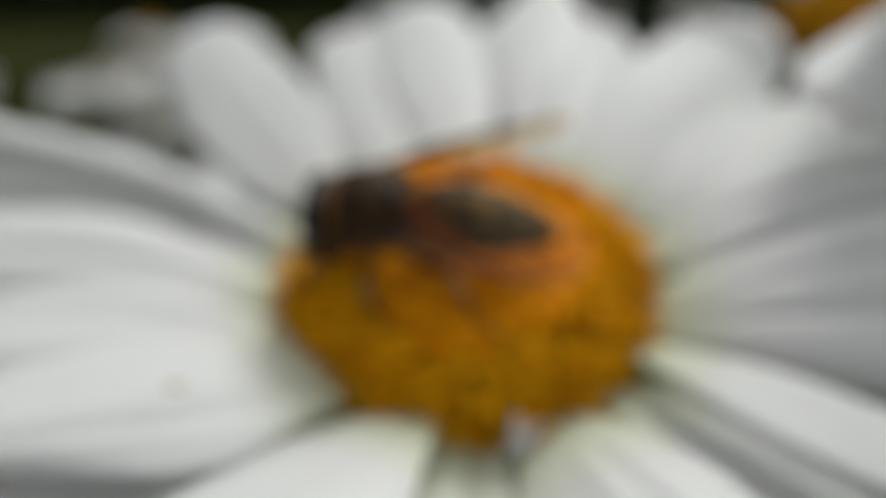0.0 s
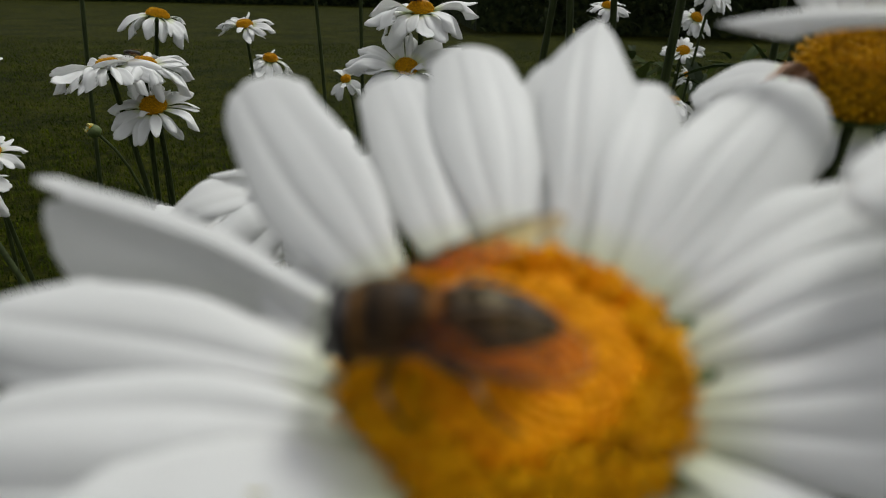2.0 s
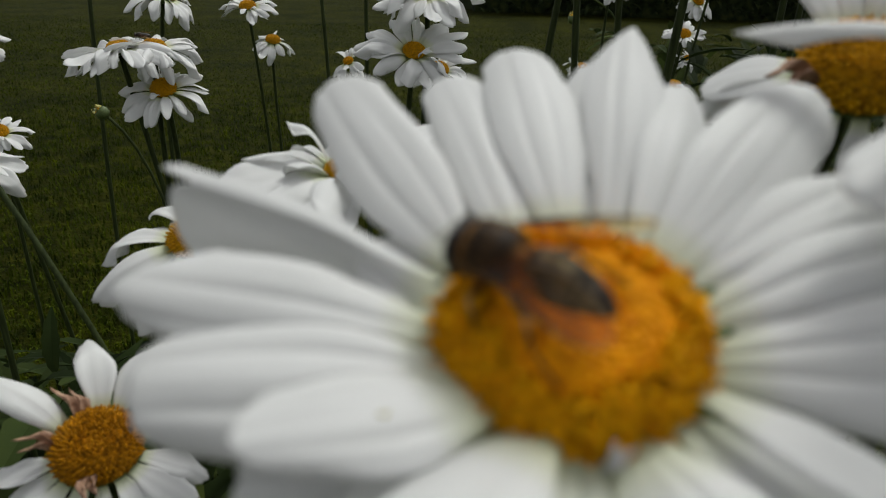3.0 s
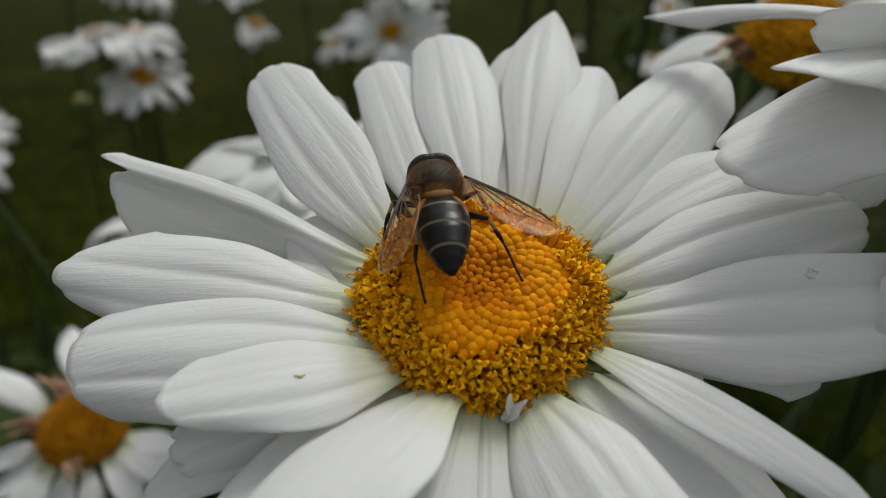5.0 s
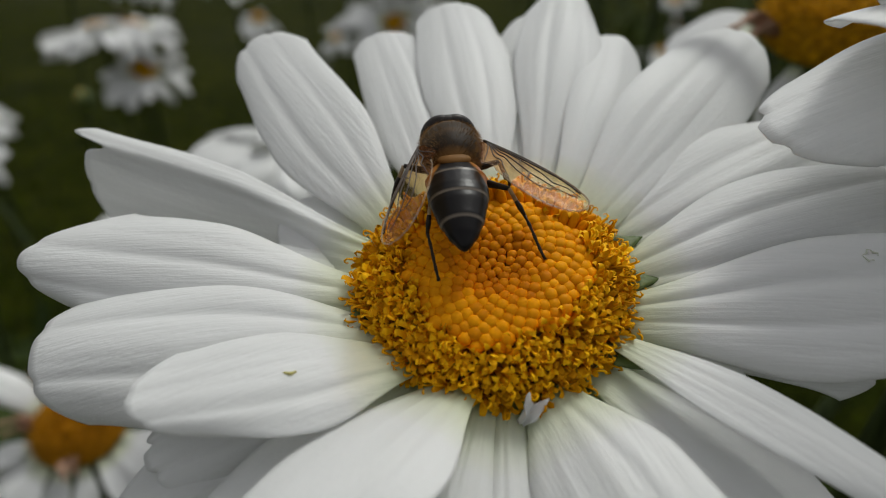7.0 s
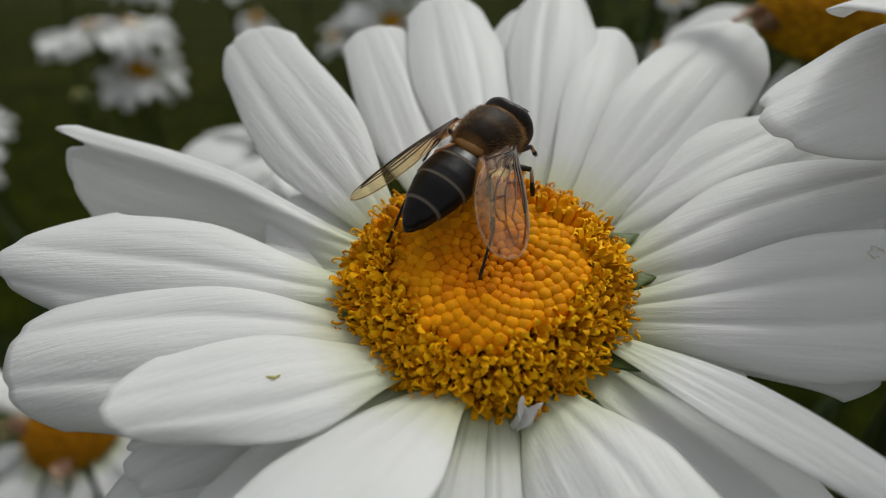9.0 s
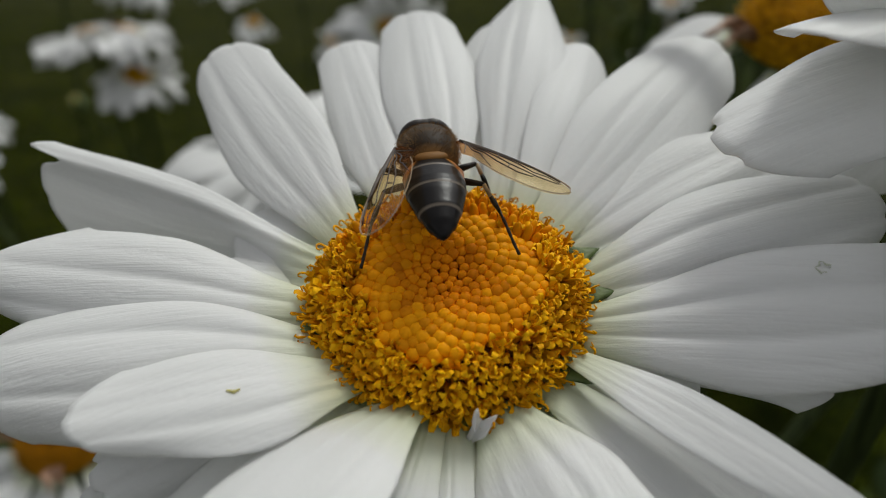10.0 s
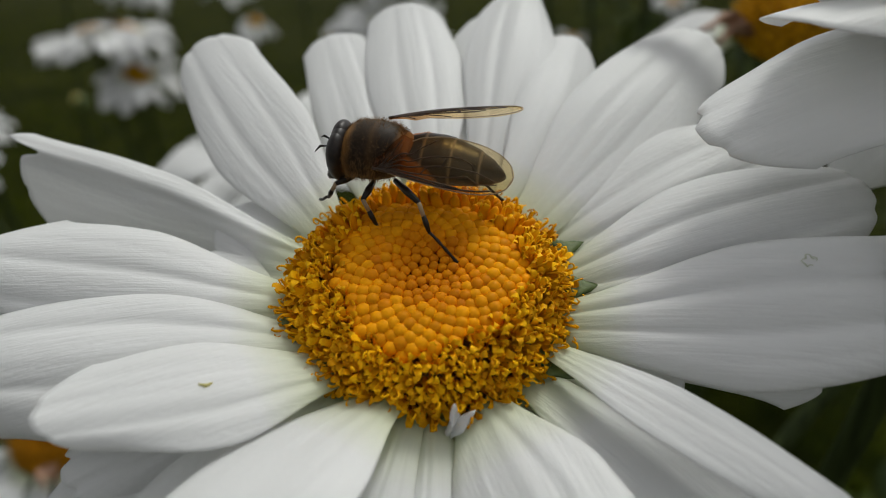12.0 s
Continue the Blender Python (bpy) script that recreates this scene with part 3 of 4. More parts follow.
    for angle in (1, 20, -36, 199, 226):                  # sepal tips that show between the petals
        a = radians(angle)
        me = petal_mesh(0.0036, 0.0019, 0.05, 0.1, 0.0, 0.5, 1.3, 0.0, seed=angle % 7, nu=6, nv=4, material=CALYX)
        part("sepal", me, root, head @ place_petal((0.0092 * math.cos(a), 0.0088 * math.sin(a), 0.0004), (0.0126 * math.cos(a), 0.0121 * math.sin(a), 0.0010)), "pointed green sepal")
    for k in range(20):
        a = radians(18 * k + 7)
        me = petal_mesh(0.0052, 0.0028, 0.05, 0.1, 0.0, 0.5, 1.3, 0.0, seed=k, nu=6, nv=4, material=CALYX)
        part("sepal", me, root, head @ place_petal((0.0078 * math.cos(a), 0.0078 * math.sin(a), -0.0028), (0.0123 * math.cos(a), 0.0123 * math.sin(a), -0.0014)), "pointed green sepal")
    buds = [bud_mesh(0.00056, 0.0012, s) for s in range(5)]
    inner_buds = [bud_mesh(0.00056, 0.0012, 40 + s, BUD_INNER) for s in range(4)]
    talls = [bud_mesh(0.00042, 0.0034, 20 + s) for s in range(3)]
    opens = [open_floret_mesh(0.00056, 0.0010, s) for s in range(12)]
    cups = [open_floret_mesh(0.00062, 0.0011, 70 + s, True) for s in range(6)]
    curls = [curled_style_mesh(0.00034, s) for s in range(5)]
    rnd = random.Random(4)
    for k, m in floret_seats(DISC_R, DISC_H, 560, 0.53):
        a, y = math.atan2(m.translation.y, m.translation.x), m.translation.y / DISC_R
        rim = 0.655 + 0.03 * math.sin(3 * a + 1.0) + rnd.uniform(-0.03, 0.03)
        seat = head @ OVAL @ m
        if k < rim:
            turn = pose(0, 0, rnd.uniform(-0.00012, 0.00012), rnd.uniform(-6, 6), rnd.uniform(-6, 6), rnd.uniform(0, 360))
            part("floret_bud", rnd.choice(inner_buds if k < 0.36 + rnd.uniform(-0.08, 0.08) else buds), root, seat @ turn @ Matrix.Scale((0.72 + 0.34 * smoothstep(k / 0.5)) * rnd.uniform(0.93, 1.08), 4))
        elif k < 0.90 and y > 0.35 and rnd.random() < 0.62:
            turn = pose(0, 0, rnd.uniform(-0.0002, 0.0003), rnd.uniform(-14, 14), rnd.uniform(-14, 14), rnd.uniform(0, 360))
            part("floret_bud", rnd.choice(talls), root, seat @ turn @ Matrix.Scale(rnd.uniform(0.8, 1.15), 4), "tall unopened orange floret")
        else:
            turn = pose(0, 0, rnd.uniform(-0.0003, 0.0004), rnd.uniform(-28, 28), rnd.uniform(-28, 28), rnd.uniform(0, 360))
            part("open_floret", rnd.choice(cups if k < 0.86 and rnd.random() < 0.5 else opens), root, seat @ turn @ Matrix.Scale(rnd.uniform(0.90, 1.28), 4))
            if rnd.random() < (0.55 if k > 0.9 else 0.22):
                lean = pose(0, 0, 0.0007, rnd.uniform(-22, 22), rnd.uniform(-22, 22), rnd.uniform(0, 360))
                part("style", rnd.choice(curls), root, seat @ lean @ Matrix.Scale(rnd.uniform(0.7, 1.15), 4), "curled yellow style")
    return root


# ---- other daisies ----
FAR_PETALS = {}


def far_petal(kind, near=False):
    if near:
        return petal_mesh(0.027, 0.0090, 0.07, -0.15, 0.022, 0.2, 2.4, 0.025, seed=60 + kind, foot=0.4, nu=30, nv=22)
    if kind not in FAR_PETALS:
        rnd = random.Random(kind)
        FAR_PETALS[kind] = petal_mesh(0.027, 0.0104 * rnd.uniform(0.80, 1.15), rnd.uniform(0.02, 0.16), -0.15 + rnd.uniform(-0.3, 0.5), 0.04, rnd.uniform(0.16, 0.30), 2.3, 0.04, rnd.uniform(-0.4, 0.4), rnd.uniform(-0.10, 0.10), 0.4, rnd.uniform(-0.16, 0.10), seed=kind, nu=14, nv=10)
    return FAR_PETALS[kind]


FAR_DISC = {}


def far_disc(R, seed, material):
    """The cushion and, apart, its crowd of florets."""
    key = (round(R, 4), seed, material.name)
    if key not in FAR_DISC:
        rnd = random.Random(seed)
        base = mesh_from("disc", *lathe([(R * 0.8, -R * 0.2)] + [(R * i / 12, dome(R * i / 12, R, R * 0.62)) for i in range(12, 0, -1)] + [(R * 0.01, dome(0, R, R * 0.62))], 30), material)
        v, f = [], []
        for k, m in floret_seats(R, R * 0.62, 520, 0.52):
            b, fb = lathe([(R * 0.024, -R * 0.05), (R * 0.036, R * 0.05), (R * 0.014, R * (0.06 + 0.10 * rnd.random()))], 5)
            m = m @ pose(R * rnd.uniform(-0.012, 0.012), R * rnd.uniform(-0.012, 0.012), 0, rnd.uniform(-15, 15), rnd.uniform(-15, 15), 0)
            n = len(v)
            v += [tuple(m @ Vector(p)) for p in b]
            f += [tuple(n + i for i in q) for q in fb]
        FAR_DISC[key] = base, mesh_from("floret_cushion", v, f, material)
    return FAR_DISC[key]


def facing(normal, spin=0.0):
    q = Vector(normal).normalized().to_track_quat("Z", "Y").to_matrix().to_4x4()
    return q @ pose(0, 0, 0, 0, 0, spin)


def daisy(label, head, normal, foot=None, size=1.0, droop=0.0, count=19, seed=0, gaps=(), own=None, withered=(), spin=0.0, disc=1.0, leaves=0, tips=(), inner=True, ripe=False, slim=1.0):
    """A daisy with its stem; droop in degrees lowers the petals; gaps are petals that are missing; own lists petals one by one."""
    rnd = random.Random(1000 + seed)
    h, nn = Vector(head), Vector(normal).normalized()
    f = Vector(foot) if foot else Vector((h.x + rnd.uniform(-0.05, 0.05), h.y + 0.03 + rnd.uniform(-0.03, 0.05), 0.0))
    root = new("daisy")
    root.matrix_basis = Matrix.Translation(f)
    tagged(root, label, "flower", "daisies")
    local = facing(nn, spin)
    local.translation = h - f
    R = 0.0098 * size * disc
    part("stem", stem_mesh(f, h - nn * R * 0.45, nn, 0.0024, 0.0018, 0.012, seed), root)
    part("calyx", calyx_mesh(R), root, local, "green calyx")
    base, crowd = far_disc(R, seed % 3, DISC_OLD if ripe else DISC_FAR)
    part("disc", base, root, local, "domed yellow disc")
    tagged(part("floret_cushion", crowd, root, local), "tiny yellow florets", kind="stuff")
    if own is None:
        own = []
        for i in range(count):
            if i in gaps:
                continue
            own.append((360 / count * i + rnd.uniform(-9, 9), rnd.uniform(0.70, 1.16), rnd.uniform(-18, 20) - droop, rnd.uniform(-34, 34)))
        for i in range(count // 5 if inner else 0):                           # a few short inner petals stand over the disc
            own.append((rnd.uniform(0, 360), rnd.uniform(0.45, 0.75), rnd.uniform(20, 60) - droop, rnd.uniform(-40, 40)))
    for ang, length, rise, roll in own:
        a, e = radians(ang), radians(rise)
        b = Vector((R * 0.82 * math.cos(a), R * 0.82 * math.sin(a), -R * 0.08 + rnd.uniform(-0.0005, 0.0005)))
        d = Vector((math.cos(a) * math.cos(e), math.sin(a) * math.cos(e), math.sin(e)))
        part("petal", far_petal(rnd.randrange(16)), root, local @ place_petal(b, b + d, roll) @ Matrix.Diagonal((length * size, length * size * slim, length * size, 1)))
    for x, y, z, roll, broad in tips:                     # petals that reach a given place
        end = local.inverted() @ (Vector((x, y, z)) - f)
        a = math.atan2(end.y, end.x)
        b = Vector((R * 0.82 * math.cos(a), R * 0.82 * math.sin(a), -R * 0.05))
        part("petal", far_petal(len(root.children), True), root, local @ place_petal(b, end, roll) @ Matrix.Diagonal(((end - b).length / 0.027, (end - b).length / 0.027 * broad, (end - b).length / 0.027, 1)))
    for ang, length in withered:
        a = radians(ang)
        me = petal_mesh(0.0085 * length, 0.0030, 0.15, 1.4, 0.12, 0.45, 1.4, 0.1, 1.2, 0.15, 0.8, -0.1, seed=int(ang) % 50, nu=12, nv=8, material=WITHER)
        b = Vector((R * 0.85 * math.cos(a), R * 0.85 * math.sin(a), 0))
        part("withered_petal", me, root, local @ place_petal(b, b + Vector((math.cos(a), math.sin(a), 0.5))), "shrivelled brown petal")
    for k in range(leaves):
        t = 0.35 + 0.12 * k
        a = rnd.uniform(0, 6.28)
        along = Vector((math.cos(a), math.sin(a), 0.6)).normalized()
        side = along.cross(Vector((0, 0, 1))).normalized()
        p = (h - f) * t
        v, fc = leaf_geometry(Vector(p) , along, side, side.cross(along), rnd.uniform(0.05, 0.08), rnd.uniform(0.012, 0.018))
        part("leaf", mesh_from("leaf", v, fc, LEAF, smooth=False), root)
    return root


def flower_bud(head, foot, lean, label):
    h, f = Vector(head), Vector(foot)
    root = new("daisy_bud")
    root.matrix_basis = Matrix.Translation(f)
    tagged(root, label, "flower bud", "daisy buds")
    nn = Vector(lean).normalized()
    local = facing(nn)
    local.translation = h - f
    part("stem", stem_mesh(f, h - nn * 0.004, nn, 0.0016, 0.0012, 0.01, 5), root)
    part("calyx", mesh_from("calyx", *lathe([(0.0015, -0.005), (0.005, -0.003), (0.0058, 0.001), (0.0045, 0.004)], 14), CALYX), root, local)
    part("tip", mesh_from("tip", *lathe([(0.0044, 0.0032), (0.0036, 0.0046), (0.0012, 0.0054)], 12), DISC_FAR), root, local, "pale yellow bud tip")
    for k in range(9):
        a = k * 0.698 + 0.3 * math.sin(k * 2.2)
        me = petal_mesh(0.0042 + 0.0012 * math.sin(k * 1.7), 0.0024, 0.1, 0.4, 0.02, 0.4, 1.4, 0.0, seed=k, foot=0.7, nu=6, nv=4, material=POLLEN if k % 3 else PETAL)
        part("petal", me, root, local @ place_petal((0.0040 * math.cos(a), 0.0040 * math.sin(a), 0.0032), (0.0034 * math.cos(a), 0.0034 * math.sin(a), 0.0076)), "short cream bud petal")
    return root


def loose_stem(foot, top, r, seed, lean=(0, 0, 1), reach=0.09):
    """A bare stalk whose flower stays out of view above."""
    root = new("stalk", stem_mesh(foot, top, Vector(lean).normalized(), r, r * 0.8, 0.02 if lean[0] == 0 else 0.0, seed, reach))
    root.matrix_basis = Matrix.Translation(Vector(foot))
    return tagged(root, "tall green daisy stalk rising from the bed", "stalk", "stalks")


# ---- hoverfly ----
CHITIN = plain_noise("fly_black", (0.006, 0.005, 0.004), (0.024, 0.016, 0.010), 900, 0.42, 0.3, 0.00005, spec=0.25)
EYE = plain_noise("fly_eye", (0.008, 0.006, 0.005), (0.026, 0.018, 0.013), 2500, 0.42, 0.4, 0.00004, spec=0.32)


def thorax_material():
    """Dark brown with two tan bars across and tan flanks."""
    m, n, l, p = mat("fly_thorax")
    tc = n.new("ShaderNodeTexCoord")
    sep = n.new("ShaderNodeSeparateXYZ")
    l.new(tc.outputs["Object"], sep.inputs[0])
    t = noise_tex(n, l, tc.outputs["Object"], 900, 4)
    wob = n.new("ShaderNodeMath")
    wob.operation = "MULTIPLY_ADD"
    wob.inputs[1].default_value = 0.0008
    l.new(t.outputs[0], wob.inputs[0])
    l.new(sep.outputs[0], wob.inputs[2])
    mr = n.new("ShaderNodeMapRange")
    mr.inputs["From Min"].default_value, mr.inputs["From Max"].default_value = 0.0, 0.0045
    l.new(wob.outputs[0], mr.inputs[0])
    dark, tan = (0.016, 0.009, 0.004), (0.20, 0.095, 0.025)
    bars = ramp(n, [(0.0, tan), (0.14, dark), (0.36, dark), (0.46, (0.055, 0.028, 0.009)), (0.55, dark), (0.74, dark), (0.88, tan), (1.0, tan)])
    l.new(mr.outputs[0], bars.inputs[0])
    l.new(bars.outputs[0], p.inputs["Base Color"])
    p.inputs["Roughness"].default_value = 0.55
    p.inputs["Specular IOR Level"].default_value = 0.16
    p.inputs["Sheen Weight"].default_value = 0.10
    p.inputs["Sheen Tint"].default_value = (0.9, 0.6, 0.25, 1)
    bump(n, l, t.outputs[0], 0.5, 0.0001, [p])
    return m


THORAX = thorax_material()
FUZZ = plain_noise("fly_fuzz", (0.13, 0.065, 0.02), (0.46, 0.26, 0.085), 900, 0.6, 0.0)
PALE = plain_noise("fly_pale", (0.22, 0.15, 0.08), (0.42, 0.31, 0.18), 900, 0.5, 0.2, 0.00005)
VEIN = plain_noise("wing_vein", (0.016, 0.009, 0.004), (0.055, 0.028, 0.012), 900, 0.4, 0.0)


def abdomen_material():
    """Glossy black with thin pale rims behind each segment and two tan flanks at the front."""
    m, n, l, p = mat("fly_abdomen")
    tc = n.new("ShaderNodeTexCoord")
    sep = n.new("ShaderNodeSeparateXYZ")
    l.new(tc.outputs["Object"], sep.inputs[0])
    mr = n.new("ShaderNodeMapRange")
    mr.inputs["From Min"].default_value, mr.inputs["From Max"].default_value = -0.0072, 0.0006
    l.new(sep.outputs[0], mr.inputs[0])
    black, rim = (0.006, 0.005, 0.005), (0.15, 0.125, 0.10)
    bands = ramp(n, [(0.0, black), (0.215, black), (0.23, rim), (0.25, black), (0.455, black), (0.47, rim), (0.49, black), (0.70, black), (0.715, rim), (0.735, black)])
    l.new(mr.outputs[0], bands.inputs[0])
    absy = n.new("ShaderNodeMath")
    absy.operation = "ABSOLUTE"
    l.new(sep.outputs[1], absy.inputs[0])
    slant = n.new("ShaderNodeMath")
    slant.operation = "MULTIPLY_ADD"
    slant.inputs[1].default_value = 0.50
    l.new(sep.outputs[0], slant.inputs[0])
    l.new(absy.outputs[0], slant.inputs[2])
    both = n.new("ShaderNodeMapRange")
    both.inputs["From Min"].default_value, both.inputs["From Max"].default_value = 0.00055, 0.0008
    l.new(slant.outputs[0], both.inputs[0])
    l.new(mix_rgb(n, l, "MIX", both.outputs[0], bands.outputs[0], (0.40, 0.17, 0.028)), p.inputs["Base Color"])
    p.inputs["Roughness"].default_value = 0.30
    p.inputs["Specular IOR Level"].default_value = 0.20
    t = noise_tex(n, l, tc.outputs["Object"], 2500, 4)
    bump(n, l, t.outputs[0], 0.25, 0.00006, [p])
    return m


def wing_material():
    """A clear amber film, brown towards the root, with a streaked gloss and hardly any haze."""
    m, n, l, p = mat("wing_membrane")
    p.inputs["Roughness"].default_value = 0.35
    tc = n.new("ShaderNodeTexCoord")
    t = noise_tex(n, l, tc.outputs["Object"], 1.0, 4, (260, 1900, 300))
    sep = n.new("ShaderNodeSeparateXYZ")
    l.new(tc.outputs["Object"], sep.inputs[0])
    root = n.new("ShaderNodeMapRange")
    root.inputs["From Min"].default_value, root.inputs["From Max"].default_value = 0.0015, 0.0060
    l.new(sep.outputs[0], root.inputs[0])
    tint = ramp(n, [(0.0, (0.22, 0.085, 0.03)), (0.5, (0.46, 0.25, 0.09)), (1.0, (0.74, 0.50, 0.22))])
    l.new(root.outputs[0], tint.inputs[0])
    l.new(tint.outputs[0], p.inputs["Base Color"])
    clear = n.new("ShaderNodeBsdfTransparent")
    film = ramp(n, [(0.0, (0.80, 0.60, 0.40)), (0.6, (0.94, 0.82, 0.60)), (1.0, (0.96, 0.88, 0.70))])
    l.new(root.outputs[0], film.inputs[0])
    l.new(film.outputs[0], clear.inputs["Color"])
    haze = ramp(n, [(0.42, (0.02, 0.02, 0.02)), (0.70, (0.085, 0.085, 0.085))])
    l.new(t.outputs[0], haze.inputs[0])
    ms = n.new("ShaderNodeMixShader")
    l.new(haze.outputs[0], ms.inputs[0])
    l.new(clear.outputs[0], ms.inputs[1])
    l.new(p.outputs[0], ms.inputs[2])
    gloss = n.new("ShaderNodeBsdfGlossy")
    gloss.inputs["Color"].default_value = (0.95, 0.86, 0.78, 1)
    gloss.inputs["Roughness"].default_value = 0.30
    bump(n, l, t.outputs[0], 1.0, 0.00022, [gloss])
    sheen = n.new("ShaderNodeMixShader")
    sheen.inputs[0].default_value = 0.016
    l.new(ms.outputs[0], sheen.inputs[1])
    l.new(gloss.outputs[0], sheen.inputs[2])
    l.new(sheen.outputs[0], n["Material Output"].inputs["Surface"])
    return m


def sections(rows, sides=18):
    """A body along x from rows of (x, half width, half height, middle height), in millimetres."""
    v, f = [], []
    for x, w, h, c in rows:
        for k in range(sides):
            a = 2 * math.pi * k / sides
            v.append((x * 0.001, w * math.cos(a) * 0.001, (c + h * math.sin(a)) * 0.001))
    for i in range(len(rows) - 1):
        for k in range(sides):
            k2 = (k + 1) % sides
            f.append((i * sides + k, i * sides + k2, (i + 1) * sides + k2, (i + 1) * sides + k))
    f.append(tuple(range(sides))[::-1])
    f.append(tuple((len(rows) - 1) * sides + k for k in range(sides)))
    return v, f


def ovoid(c, r, sides=16, rings=10):
    v, f = lathe([(math.sin(math.pi * (i + 0.15) / (rings + 0.3)), -math.cos(math.pi * (i + 0.15) / (rings + 0.3))) for i in range(rings + 1)], sides)
    return [((c[0] + x * r[0]) * 0.001, (c[1] + y * r[1]) * 0.001, (c[2] + z * r[2]) * 0.001) for x, y, z in v], f


def wing_outline(t):
    """Front and hind edge of the wing at a share t of its length, in millimetres; the hind edge starts in a broad lobe."""
    k = math.sqrt(max(0.0, 1 - max(0.0, (t - 0.60) / 0.40) ** 2.4))
    front = 0.30 + 0.14 * smoothstep(t / 0.5)
    hind = -0.30 - 2.05 * smoothstep(t / 0.20) - 0.45 * smoothstep((t - 0.25) / 0.3) + 0.35 * math.exp(-((t - 0.27) / 0.035) ** 2)
    middle = (front + hind) / 2
    return middle + (front - middle) * k, middle + (hind - middle) * k


def wing_mesh(side, material, length=9.1):
    v, f = [], []
    nu, nv = 26, 8
    for layer in (0, 1):
        for i in range(nu + 1):
            t = math.sin(0.5 * math.pi * i / nu)
            a, b = wing_outline(t)
            for j in range(nv + 1):
                y = a + (b - a) * j / nv
                z = 0.22 * math.sin(3.2 * t + 0.6) - 0.05 * y * y + 0.05 * math.sin(j * 1.7 + t * 5) - 0.03 * layer
                v.append((t * length * 0.001, side * y * 0.001, z * 0.001))
    n = (nu + 1) * (nv + 1)
    for i in range(nu):
        for j in range(nv):
            a = i * (nv + 1) + j
            q = (a, a + nv + 1, a + nv + 2, a + 1)
            f.append(q if side > 0 else q[::-1])
            q = tuple(n + k for k in q)
            f.append(q[::-1] if side > 0 else q)
    return mesh_from("wing", v, f, material)


def vein_meshes(side, length=9.1):
    """The main veins as thin tubes just on the membrane."""
    runs = [[(0, 0.02), (0.5, 0.03), (0.97, 0.10)], [(0, 0.05), (0.3, 0.10), (0.72, 0.06)], [(0.02, 0.10), (0.3, 0.17), (0.56, 0.24), (0.68, 0.34), (0.78, 0.22), (0.93, 0.24)],
            [(0.03, 0.14), (0.25, 0.30), (0.5, 0.44), (0.74, 0.46), (0.84, 0.38), (0.90, 0.28)], [(0.04, 0.18), (0.22, 0.42), (0.42, 0.60), (0.62, 0.66), (0.71, 0.58), (0.72, 0.46)],
            [(0.05, 0.22), (0.20, 0.55), (0.34, 0.78), (0.46, 0.98)], [(0.36, 0.19), (0.40, 0.40)], [(0.50, 0.44), (0.53, 0.64)], [(0.05, 0.3), (0.13, 0.62), (0.20, 0.95)],
            [(0.0, 0.0), (0.45, 0.0), (0.9, 0.0), (0.97, 0.0), (0.995, 0.3), (0.995, 0.7), (0.97, 1.0), (0.85, 1.0), (0.5, 1.0), (0.2, 1.0)]]
    made = []
    for order, r in enumerate(runs):
        thick = 0.00010 if order in (0, 1) else 0.000055
        pts = []
        for i in range(len(r) - 1):
            for k in range(5):
                s = k / 5
                t, q = r[i][0] + (r[i + 1][0] - r[i][0]) * s, r[i][1] + (r[i + 1][1] - r[i][1]) * s
                a, b = wing_outline(t)
                y = a + (b - a) * q
                pts.append((t * length * 0.001, side * y * 0.001, (0.22 * math.sin(3.2 * t + 0.6) - 0.05 * y * y + 0.03) * 0.001))
        v, f = tube(pts, [thick * (1 - 0.5 * i / len(pts)) for i in range(len(pts))], 5)
        # the outline run is pale: the wing edge's bright glint as colour
        made.append(mesh_from("vein", v, f, PALE if order == 9 else VEIN))
    return made


def fuzz_mesh(rows, count, length, seed):
    """Short hairs that stand on a body given by rows as in sections."""
    rnd = random.Random(seed)
    v, f = [], []
    for _ in range(count):
        i = rnd.randrange(len(rows) - 1)
        s = rnd.random()
        x, w, h, c = (rows[i][k] + (rows[i + 1][k] - rows[i][k]) * s for k in range(4))
        a = rnd.uniform(-0.6, math.pi + 0.6)
        flank = abs(math.cos(a)) if math.sin(a) > 0 else 1.0
        if rnd.random() > 0.34 + 0.9 * flank ** 2:
            continue
        p = Vector((x, w * math.cos(a) * 0.97, c + h * math.sin(a) * 0.97))
        nrm = Vector((rnd.uniform(-0.7, 0.3), math.cos(a) + rnd.uniform(-0.3, 0.3), math.sin(a) + rnd.uniform(-0.3, 0.3))).normalized()
        t = nrm.cross(Vector((rnd.uniform(-1, 1), rnd.uniform(-1, 1), rnd.uniform(-1, 1)))).normalized() * 0.014
        tip = p + nrm * length * rnd.uniform(0.6, 1.3) * (0.7 + 0.9 * flank)
        n = len(v)
        v += [tuple((p - t) * 0.001), tuple((p + t) * 0.001), tuple(tip * 0.001)]
        f.append((n, n + 1, n + 2))
    return mesh_from("fur", v, f, FUZZ, smooth=False)


